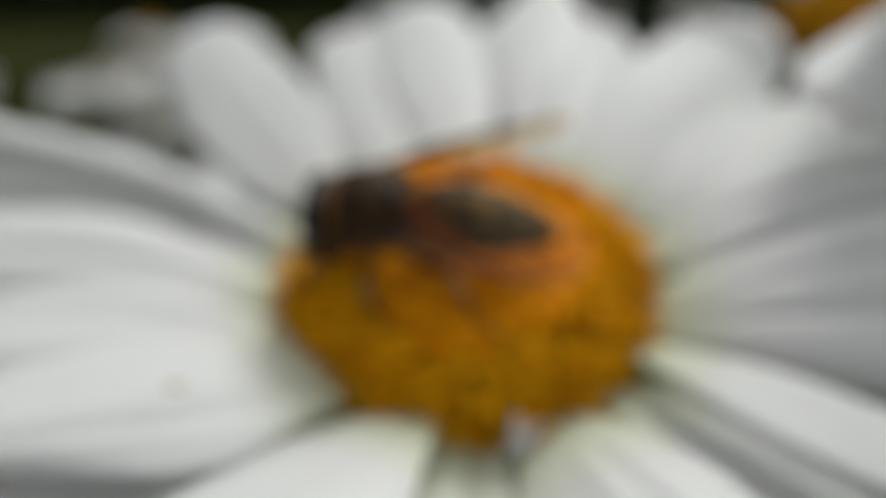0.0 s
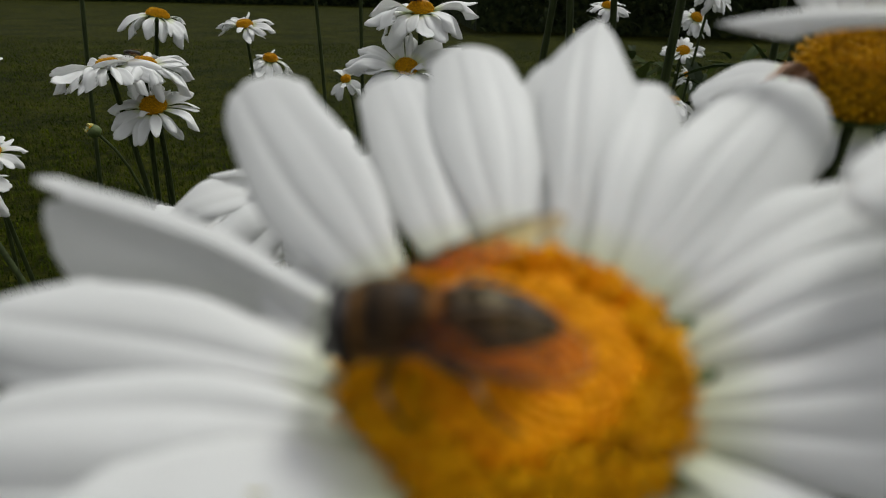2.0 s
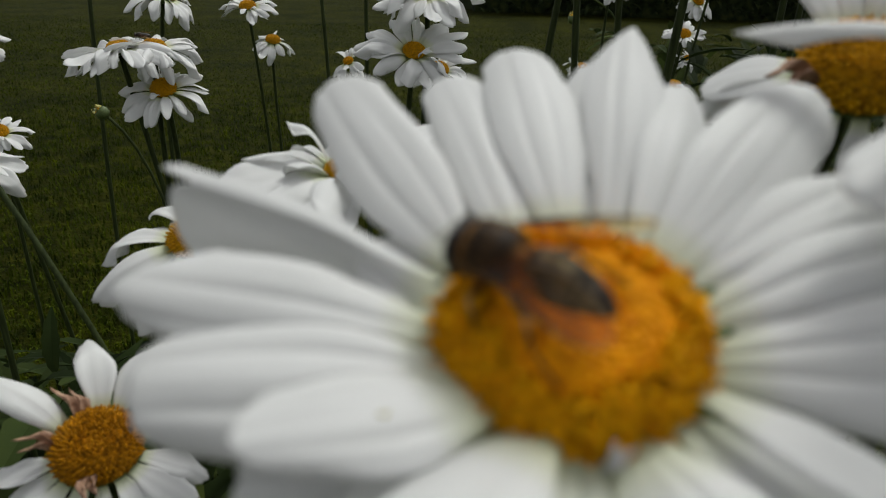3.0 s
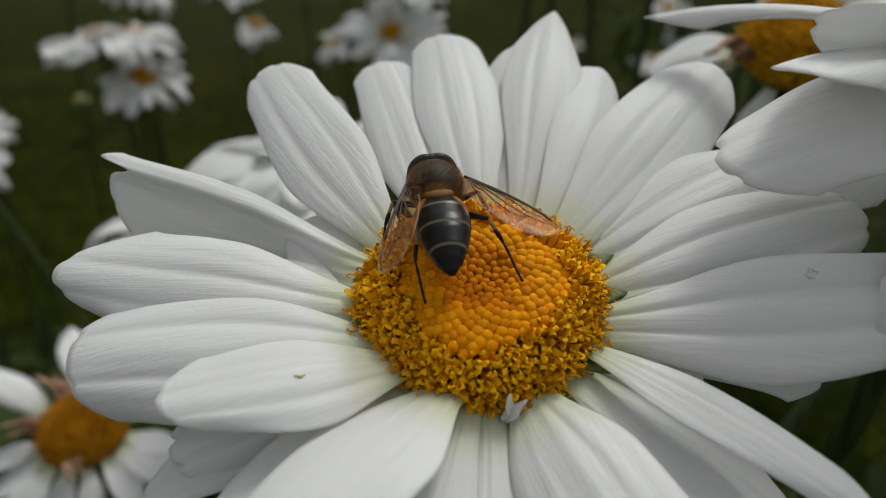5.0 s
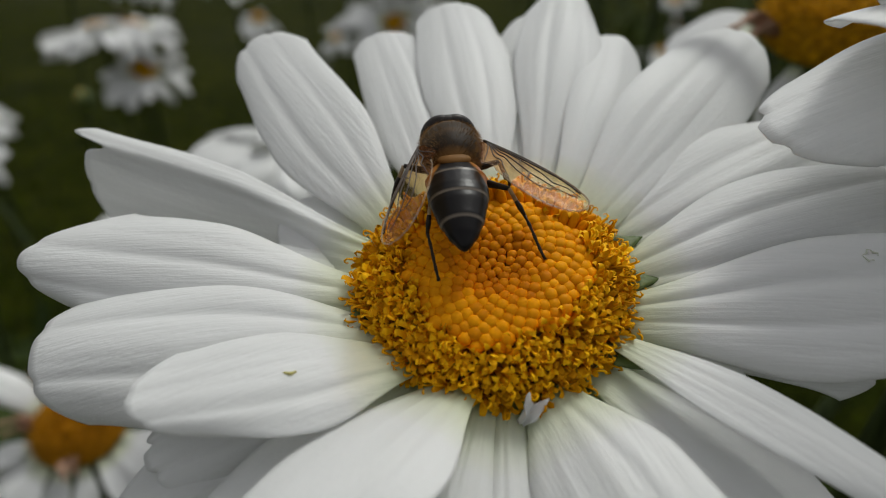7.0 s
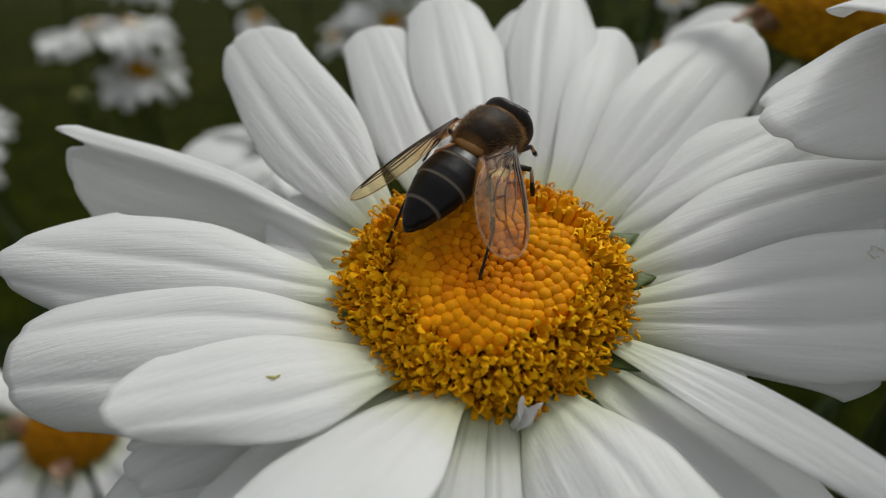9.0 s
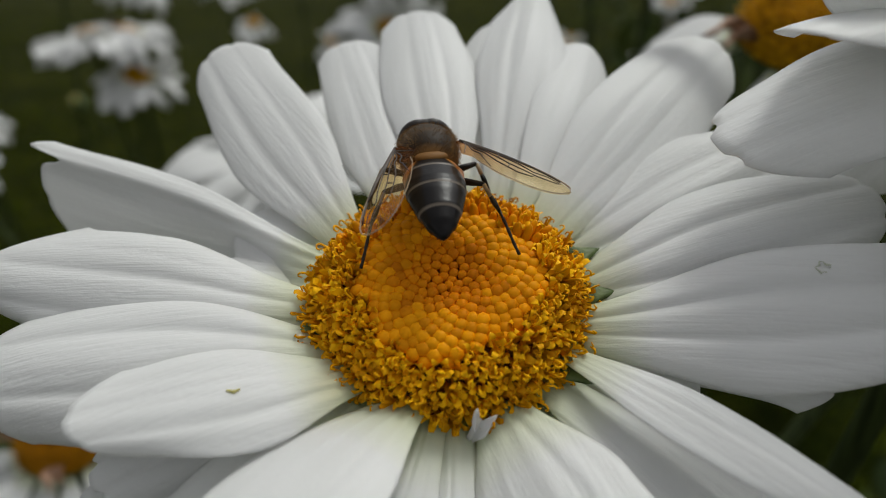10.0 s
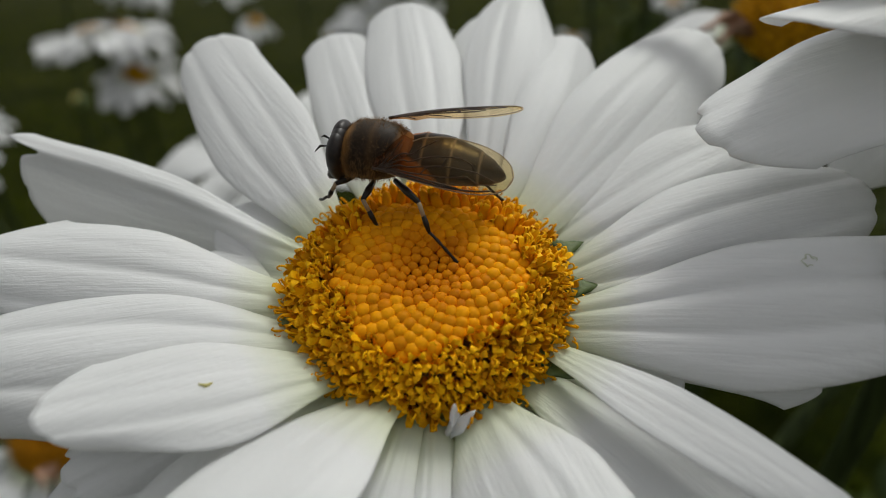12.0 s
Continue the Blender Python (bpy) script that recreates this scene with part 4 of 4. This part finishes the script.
THORAX_ROWS = [(-0.55, 0.8, 0.6, 0.35), (-0.3, 1.35, 1.05, 0.35), (0.4, 1.85, 1.65, 0.3), (1.5, 2.1, 1.95, 0.25), (2.7, 2.1, 1.95, 0.15), (3.4, 1.95, 1.75, 0.05), (3.8, 1.6, 1.4, 0.0), (4.1, 1.0, 0.9, 0.0)]
ABDOMEN_ROWS = [(-7.1, 0.15, 0.12, -1.05), (-6.9, 0.5, 0.4, -0.95), (-6.2, 1.15, 0.75, -0.7), (-5.2, 1.75, 1.0, -0.4), (-4.0, 2.25, 1.2, -0.15), (-2.8, 2.5, 1.3, 0.0), (-1.6, 2.5, 1.25, 0.1), (-0.6, 2.15, 1.1, 0.15), (0.1, 1.5, 0.85, 0.15), (0.5, 0.9, 0.6, 0.15)]
WING_M = wing_material()


def abdomen_rings(steps=60):
    """The abdomen in fine rings; each segment's hind rim stands a little over the next segment."""
    xs = [r[0] for r in ABDOMEN_ROWS]
    rings = []
    for i in range(steps + 1):
        x = xs[0] + (xs[-1] - xs[0]) * i / steps
        w, h, c = (float(np.interp(x, xs, [r[k] for r in ABDOMEN_ROWS])) for k in (1, 2, 3))
        lap = sum(0.045 * math.exp(-(x - rim) / 0.55) if x > rim else 0.0 for rim in (-6.35, -5.42, -3.55, -1.64))
        rings.append((x, w * (0.80 + lap), h * (0.90 + lap), c))
    return rings


def leg(root, name, hip, knee, ankle, toe):
    """A leg of thigh, shin and foot, in millimetres."""
    P = [Vector(p) * 0.001 for p in (hip, knee, ankle, toe)]
    h = P[0]
    mid = P[0].lerp(P[1], 0.5)
    v, f = tube([P[0] - h, mid - h, P[1] - h], [0.00018, 0.00027, 0.00016], 8)
    thigh = part(name, mesh_from("leg", v, f, CHITIN), root, Matrix.Translation(h))
    bend = P[1].lerp(P[2], 0.45)
    v, f = tube([P[1] - h, bend - h], [0.00014, 0.00015], 8)
    part("knee", mesh_from("knee", v, f, PALE), thigh, None, "pale tan upper shin")
    v, f = tube([bend - h, P[1].lerp(P[2], 0.7) - h, P[2] - h], [0.00015, 0.00019, 0.00012], 8)
    part("shin", mesh_from("shin", v, f, CHITIN), thigh)
    steps = [P[2].lerp(P[3], k / 8) + Vector((0, 0, 0.00006 * math.sin(k * 0.8))) - h for k in range(9)]
    v, f = tube(steps, [0.00009 if k % 2 else 0.00012 for k in range(9)], 7)
    part("tarsus", mesh_from("tarsus", v, f, CHITIN), thigh)
    return thigh


def build_hoverfly():
    root = new("hoverfly")
    tagged(root, "brown and black hoverfly with clear wings feeding on the daisy disc", "hoverfly")
    part("thorax", mesh_from("thorax", *sections(THORAX_ROWS), THORAX), root, None, "furry brown thorax")
    part("fur", fuzz_mesh(THORAX_ROWS[1:], 6500, 0.24, 3), root, None, "short tawny hairs on the thorax")
    part("abdomen", mesh_from("abdomen", *sections(abdomen_rings(), 32), abdomen_material()), root, None, "glossy black abdomen with thin pale rings and tan flanks")
    part("scutellum", mesh_from("scutellum", *ovoid((-0.35, 0, 1.05), (0.55, 1.15, 0.36)), THORAX), root, None, "dull tan scutellum")
    head = part("head", mesh_from("head", *ovoid((4.27, 0, -0.2), (0.85, 1.9, 1.89), 24, 16), EYE), root, None, "dark head between the eyes")
    for s in (1, -1):
        part("eye", mesh_from("eye", *ovoid((4.30, s * 0.50, -0.2), (0.84, 1.58, 1.9), 24, 16), EYE), head, None, "large dark brown eye")
        v, f = tube([(0.0051, s * 0.0003, 0.0004), (0.0056, s * 0.0005, 0.0005), (0.0060, s * 0.0007, 0.0001)], [0.00006, 0.00009, 0.00003], 6)
        part("antenna", mesh_from("antenna", v, f, CHITIN), head)
    v, f = tube([(0.0050, 0, -0.0014), (0.0054, 0, -0.0021), (0.0056, 0, -0.0030)], [0.00035, 0.00028, 0.00036], 8)
    part("proboscis", mesh_from("proboscis", v, f, CHITIN), head)
    wings = []
    for s in (1, -1):
        w = part("wing", wing_mesh(-s, WING_M), root, None, "clear wing with a tawny tint")
        for me in vein_meshes(-s):
            part("vein", me, w, None, "thin vein, brown inside, pale as a glint along the rim")
        wings.append(w)
    root.scale = (1.09, 1.09, 1.09)
    legs = []
    for s in (1, -1):
        legs.append(leg(root, "leg", (3.2, s * 1.2, -1.3), (4.3, s * 2.2, -1.2), (5.0, s * 2.4, -2.5), (5.9, s * 2.1, -3.3)))
        legs.append(leg(root, "leg", (1.8, s * 1.4, -1.4), (2.2, s * 3.4, -1.0), (1.4, s * 4.2, -2.6), (0.7, s * 4.5, -3.5)))
        legs.append(leg(root, "leg", (0.3, s * 1.3, -1.2), (-2.2, s * 3.5, -0.2), (-3.1, s * 4.5, -1.8), (-5.7, s * 5.6, -3.5)))
    return root, wings, legs


def small_fly(at, normal, spin):
    root = new("small_fly")
    m = facing(normal, spin)
    m.translation = Vector(at)
    root.matrix_basis = m
    tagged(root, "small dark fly resting on a distant daisy", "fly", "small flies")
    part("body", mesh_from("body", *sections([(-5, 0.3, 0.3, 1.6), (-4, 1.4, 1.0, 1.7), (-2, 2.0, 1.4, 1.8), (0, 1.5, 1.2, 1.9), (1, 1.9, 1.6, 2.0), (3, 1.8, 1.5, 2.0), (4, 0.9, 0.8, 2.0)], 12), CHITIN), root)
    part("head", mesh_from("head", *ovoid((4.6, 0, 1.9), (0.9, 1.7, 1.4), 12, 8), EYE), root)
    for s in (1, -1):
        part("wing", wing_mesh(s, WING_M), root, pose(0.0015, s * 0.0016, 0.003, 0, 8, 180 - s * 25))
        for x in (-1, 1, 2.6):
            vv, ff = tube([(x * 0.001, s * 0.001, 0.0014), (x * 0.0013, s * 0.003, 0.0018), (x * 0.0016, s * 0.0038, 0.0)], [0.0002, 0.00018, 0.0001], 5)
            part("leg", mesh_from("leg", vv, ff, CHITIN), root)
    return root


# ---- the garden ----
def build_garden():
    daisy("white daisy with many narrow drooping petals", (-0.2275, 0.455, 0.7925), (-0.12, -0.04, 1), size=1.1, seed=2, droop=17, count=26, disc=0.72, leaves=2, inner=False, slim=0.8)
    daisy("white daisy pressed against its neighbour, a small fly on it", (-0.2085, 0.466, 0.7930), (0.14, -0.06, 1), size=1.05, seed=27, droop=13, count=26, disc=0.72, inner=False, slim=0.78)
    daisy("white daisy tilted forward, orange yellow disc", (-0.2045, 0.462, 0.7655), (0.08, -0.50, 0.86), size=0.92, seed=3, droop=14, count=24, disc=0.95, slim=0.9)
    daisy("white daisy with hanging petals near the lawn", (-0.272, 0.645, 0.815), (0.22, 0.02, 1), size=1.0, seed=4, droop=40, gaps=(2, 9))
    daisy("small white daisy with level petals over the lawn", (-0.257, 0.855, 0.796), (0, -0.3, 1), size=1.0, seed=5, droop=14, gaps=(4, 12, 13))
    daisy("ageing white daisy with folded petals on a crossing stem", (-0.247, 0.923, 0.750), (0.2, -0.35, 1), size=0.98, seed=6, droop=38, gaps=(1, 2, 8, 14))
    daisy("small white daisy that has lost most petals", (-0.148, 0.935, 0.724), (-0.2, -0.6, 0.8), size=0.9, seed=7, droop=15, gaps=(0, 1, 2, 3, 9, 10, 11, 15), disc=0.8)
    daisy("white daisy in full bloom with a dark fly on its disc", (-0.023, 0.460, 0.831), (0.0, -0.2, 1), size=1.1, seed=8, droop=16, disc=0.8, inner=False)
    daisy("white daisy with ragged double petals facing forward", (-0.031, 0.446, 0.797), (0.1, -0.5, 0.87), size=1.15, seed=9, droop=2, count=21, disc=0.65)
    daisy("white daisy half hidden behind its neighbour", (-0.018, 0.627, 0.760), (0.1, -0.5, 0.8), size=0.95, seed=10, droop=20)
    daisy("white daisy close behind the large one, broad petals", (-0.0345, 0.172, 0.7985), (-0.1, -0.15, 1), size=1.1, seed=11, droop=-2, count=24, disc=0.45)
    daisy("white daisy low between stems, petals overlapping", (-0.092, 0.215, 0.760), (-0.05, -0.3, 1), size=1.1, seed=12, droop=22)
    daisy("white daisy at the bed's edge, petals spread", (-0.385, 0.523, 0.785), (0.2, -0.3, 0.9), size=1.0, seed=13, droop=10)
    daisy("small white daisy in front of the lawn", (-0.425, 0.600, 0.696), (0.2, -0.3, 1), size=0.95, seed=14, droop=14)
    daisy("white daisy with long drooping petals at the edge", (-0.272, 0.346, 0.745), (0.1, -0.2, 1), size=0.98, seed=15, droop=25)
    # the low old bloom with gaps and shrivelled petals
    old = [(64, 0.95, 14, -10), (90, 0.98, 16, 6), (140, 1.0, 24, 14), (185, 0.72, -18, 0), (205, 0.8, -22, 10), (228, 0.85, -26, 0), (250, 0.8, -30, 4), (275, 0.7, -34, 0), (298, 0.75, -28, -6), (318, 0.8, -18, 0), (338, 0.75, -10, 0), (8, 0.7, -6, 0), (30, 0.6, -4, 0)]
    daisy("old white daisy with missing and shrivelled petals, full yellow disc", (-0.0955, 0.140, 0.7315), (0.12, -0.32, 0.94), foot=(-0.11, 0.19, 0), size=0.98, disc=1.15, seed=16, own=old, ripe=True, withered=((118, 1.5), (166, 1.3), (176, 1.1), (262, 1.2), (108, 1.2), (270, 0.9)))
    # the bloom above and behind, with a curled petal and brown ones
    back = [(192, 0.75, -30, -30), (112, 1, 5, 0), (95, 1, 5, 0), (75, 1, 8, 0), (55, 1, 6, 0), (30, 1, 4, 0), (8, 1, 4, 0), (345, 0.9, -5, 0), (320, 0.7, -25, 0), (298, 0.6, -35, 0), (275, 0.6, -40, 0), (250, 0.55, -40, 0)]
    daisy("white daisy turned aside with a curled petal and shrivelled brown ones", (0.0632, 0.121, 0.8345), (-0.2, -0.55, 0.8), foot=(0.085, 0.19, 0), size=1.0, seed=17, own=back, withered=((205, 1.3), (216, 1.1)), disc=1.02, tips=((0.0415, 0.134, 0.8290, 12, 2.3),))
    # the bloom beside the large one, whose petals hang over it
    side = [(228, 1.0, -12, 0), (250, 1.0, -12, 0), (275, 1.0, -10, 0), (300, 1, -5, 0), (325, 1, 0, 0), (350, 1, 0, 0), (15, 1, 4, 0), (45, 1, 5, 0), (75, 1, 6, 0)]
    # the tips at z 0.853 are unseen petals, added to shade the large bloom's right
    daisy("white daisy beside the large one, its petals reaching over", (0.060, 0.061, 0.8415), (0.0, -0.40, 0.92), foot=(0.088, 0.088, 0), size=1.1, seed=18, own=side, tips=((0.0225, 0.0510, 0.8350, -5, 1.1), (0.0255, 0.0500, 0.8428, 24, 1.15), (0.0226, 0.0770, 0.8438, 34, 0.32), (0.0285, 0.0525, 0.8464, 70, 0.9), (0.0330, 0.0640, 0.8535, 12, 1.3), (0.0420, 0.0490, 0.8530, 0, 1.3), (0.0360, 0.0460, 0.8530, 5, 1.7), (0.0415, 0.0665, 0.8262, 0, 1.5)))
    daisy("far white daisy among the stalks", (0.349, 1.064, 0.761), (-0.1, -0.5, 0.85), size=1.0, seed=19, droop=8)
    daisy("far white daisy high among the stalks", (0.405, 1.190, 0.805), (0.2, -0.6, 0.7), size=1.0, seed=20, droop=30)
    daisy("far white daisy low before the hedge", (0.234, 1.248, 0.684), (0, -0.2, 1), size=0.95, seed=21, droop=8)
    daisy("far white daisy near the hedge", (0.233, 1.087, 0.822), (0, -0.3, 1), size=1.0, seed=22, droop=25)
    daisy("fading white daisy with a brown disc and drooping petals", (0.264, 0.820, 0.722), (0.1, -0.1, 1), size=0.95, seed=23, droop=35)
    daisy("small far daisy with short petals", (0.393, 1.154, 0.715), (0, -0.5, 0.8), size=0.7, seed=24, droop=20, gaps=(1, 2, 3, 9))
    daisy("far white daisy hanging its petals among the stalks", (0.35, 0.98, 0.845), (0.1, -0.2, 1), size=1.0, seed=25, droop=45)
    flower_bud((-0.299, 0.554, 0.727), (-0.255, 0.57, 0.0), (-0.7, -0.2, 0.7), "small closed daisy bud with a pale tip on a thin stem")
    flower_bud((0.123, 0.752, 0.799), (0.14, 0.77, 0.0), (-0.1, 0, 1), "closed daisy bud with a yellow tip on a thin stem")
    for i, (x, y, r) in enumerate(((0.046, 0.33, 0.0021), (0.054, 0.35, 0.0021), (0.074, 0.36, 0.0020), (0.105, 0.34, 0.0024), (0.158, 0.35, 0.0022), (0.172, 0.36, 0.0021), (-0.15, 0.7, 0.0022), (-0.33, 0.62, 0.0022), (-0.07, 0.62, 0.002), (0.23, 0.5, 0.0024))):
        loose_stem((x - 0.01 * math.sin(i * 1.3), y + 0.02, 0), (x + 0.012 * math.sin(i * 2.1), y + 0.02 * math.cos(i), 0.98 + 0.02 * (i % 3)), r, i)
    loose_stem((-0.02, 0.19, 0.0), (-0.235, 0.278, 0.815), 0.0015, 31, (-0.66, 0.285, 0.69), 0.2)
    loose_stem((0.025, 0.10, 0.0), (0.095, 0.113, 0.793), 0.0019, 33, (0.70, 0.27, 0.66), 0.2)
    small_fly((-0.025, 0.458, 0.8365), (0.0, -0.25, 1), 200)
    small_fly((-0.2135, 0.462, 0.7990), (0.1, -0.25, 1), 170)

    def low(rnd):
        y = rnd.uniform(0.16, 0.62)
        x = rnd.choice((-1, 1)) * rnd.uniform(0.02, 0.2 + y * 0.55)
        z = rnd.uniform(0.0, 1.0) ** 0.6 * ((0.63 if x < 0 else 0.40) - 0.55 * max(0.0, y - 0.30))
        return (x, y, z), (rnd.uniform(-1, 1), rnd.uniform(-1, 1), 0.3)
    tagged(new("daisy_foliage", leaf_cloud("daisy_foliage", 2600, low, 0.048, LEAF, 12, 0.9)), "dark green toothed leaves low among the daisy stems", "foliage", kind="stuff")

    def right_leaves(rnd):
        y = rnd.uniform(0.9, 1.6)
        return (rnd.uniform(0.30, 0.9), y, rnd.uniform(0.3, 0.74)), (rnd.uniform(-1, 1), rnd.uniform(-1, 0.2), 0.3)
    tagged(new("broad_foliage", leaf_cloud("broad_foliage", 620, right_leaves, 0.068, LEAF, 14, 0.9)), "broad green leaves beyond the stalks", "foliage", kind="stuff")


build_ground()
build_hedge()
build_garden()
FLY, WINGS, LEGS = build_hoverfly()
DAISY = build_main_daisy()
build_lawn()

# the fly on the disc: seconds, place in the head's plane (cm), heading and lift of the head (degrees)
FLY_ROWS = [
    (0.0, -0.31, -0.06, 176, 0), (0.6, -0.33, -0.02, 172, 0), (1.0, -0.45, 0.12, 175, 0), (1.5, -0.50, 0.07, 180, 0), (2.0, -0.55, 0.0, 183, 0),
    (2.5, -0.48, 0.08, 166, -2), (3.0, -0.48, 0.18, 150, -7), (3.5, -0.52, 0.31, 148, -10), (3.7, -0.54, 0.38, 142, -10), (5.3, -0.33, 0.54, 95, -16),
    (5.5, -0.32, 0.55, 95, -16), (6.0, -0.31, 0.61, 96, -13), (6.5, -0.31, 0.61, 96, -13), (8.3, -0.29, 0.65, 80, -12), (8.5, -0.20, 0.61, 74, -7),
    (8.9, -0.13, 0.66, 53, -3), (9.2, -0.06, 0.78, 54, -4), (9.5, -0.045, 0.74, 66, -7), (9.8, -0.10, 0.82, 84, -24), (10.1, -0.13, 0.73, 102, -18),
    (10.5, -0.19, 0.74, 121, -25), (10.7, -0.17, 0.75, 136, -17), (11.0, -0.17, 0.73, 143, -13), (11.3, -0.17, 0.82, 143, -9), (11.5, -0.17, 0.81, 143, -9), (11.7, -0.14, 0.84, 158, -6), (12.0, -0.19, 0.80, 168, -3),
]
# seconds, then for the left and the right wing: angle away from the tail, tip lift, roll
WING_ROWS = [
    (0.0, 14, -6, -40, 24, 4, -35), (2.5, 14, -6, -40, 26, 4, -35), (3.7, 16, -8, -40, 34, 4, -38), (5.3, 22, -10, -45, 46, -4, -14), (6.7, 22, -10, -45, 46, -4, -14),
    (8.3, 26, -8, -20, 46, -4, -15), (8.6, 25, -10, -25, 38, -6, -20), (9.0, 22, -17, -40, 40, -1, -17), (9.2, 21, -17, -42, 42, 1, -14), (9.5, 20, -16, -42, 46, 3, -8), (9.7, 20, -12, -40, 48, -2, -12), (10.0, 22, -10, -35, 50, -6, -20), (10.5, 14, -12, -55, 46, -9, -33), (11.0, 8, -8, -52, 33, -6, -36), (11.5, 8, -7, -52, 33, -6, -36), (12.0, 7, -3, -54, 22, -3, -38)]
# seconds, backward swing (degrees) of the left and the right hind leg
LEG_ROWS = [(0.0, 0, 12), (2.5, 0, 12), (3.7, 10, 10), (5.3, 32, 2), (6.7, 32, 2), (8.3, 40, -6), (8.6, 38, -8), (9.2, 30, 10), (9.7, 14, 6), (10.1, 2, 6), (10.6, 4, 28), (11.0, -16, 30), (11.3, -8, 30), (11.5, 2, 32), (12.0, -5, 46)]


# the large bloom rocks a little at first: seconds, shift (cm) and turn (degrees) of its head
SWAY = [(0.0, -0.007, -0.07, 0.17, -3.0, 0.4, 1.1), (1.0, -0.007, -0.07, 0.17, -3.0, 0.4, 1.1), (1.5, 0.01, -0.04, 0.08, -1.5, 0.2, 1.0), (2.0, -0.02, -0.02, 0.05, -0.9, -0.7, 0.0),
        (2.5, -0.02, -0.02, 0.01, 0.0, -1.2, -0.6), (3.0, -0.012, -0.01, 0.0, -0.3, -0.8, -0.5), (3.7, 0.0, 0.0, 0.0, 0.0, -0.3, -0.3), (5.3, 0, 0, 0, 0, 0, 0), (12.0, 0, 0, 0, 0, 0, 0)]


def sway(t):
    k = [float(np.interp(t, [r[0] for r in SWAY], [r[i] for r in SWAY])) for i in range(1, 7)]
    return MAIN @ pose(k[0] * 0.01, k[1] * 0.01, k[2] * 0.01, k[3], k[4], k[5]) @ MAIN.inverted()


def fly_pose(t, u, v, heading, lift, n=0.68):
    return sway(t) @ MAIN @ pose(u * 0.01, v * 0.01, n * 0.01, 0, 0, heading) @ pose(0, 0, 0, 0, -lift, 0)


def wing_pose(s, out, lift, roll):
    base = pose(0.0013, s * 0.0020, 0.0011, 0, 0, 0)
    return base @ pose(0, 0, 0, 0, 0, 180 - s * out) @ pose(0, 0, 0, 0, -lift, 0) @ pose(0, 0, 0, s * -roll, 0, 0)


def motions():
    times = sorted({r[0] for r in PATH} | {r[0] for r in FOCUS} | {0.55, 0.57, 0.65, 0.8, 3.4, 4.0, 4.7})
    walk(focus_point, [(t, view_at(t) @ pose(0, 0, -focus_reach(t))) for t in times])
    walk(DAISY, [(r[0], sway(r[0]) @ Matrix.Translation(MAIN_FOOT)) for r in SWAY])
    walk(FLY, [(t, fly_pose(t, u, v, a, e)) for t, u, v, a, e in FLY_ROWS])
    for s, w, k in ((1, WINGS[0], 1), (-1, WINGS[1], 4)):
        walk(w, [(r[0], wing_pose(s, *r[k:k + 3])) for r in WING_ROWS])
    for s, k, ob in ((1, 1, LEGS[2]), (-1, 2, LEGS[5])):
        hip = ob.matrix_basis.copy()
        walk(ob, [(r[0], hip @ pose(0, 0, 0, 0, 0, s * r[k])) for r in LEG_ROWS])
    for n, (s, ob) in enumerate(((1, LEGS[0]), (1, LEGS[1]), (-1, LEGS[3]), (-1, LEGS[4]))):
        hip = ob.matrix_basis.copy()
        walk(ob, [(t, hip @ pose(0, 0, 0, 0, 0, s * 7 * math.sin(t * 2.1 + n * 1.9))) for t in (0.0, 1.0, 2.0, 3.0, 3.7, 5.3, 6.7, 8.3, 8.9, 9.3, 9.7, 10.1, 10.6, 11.3, 12.0)])


motions()
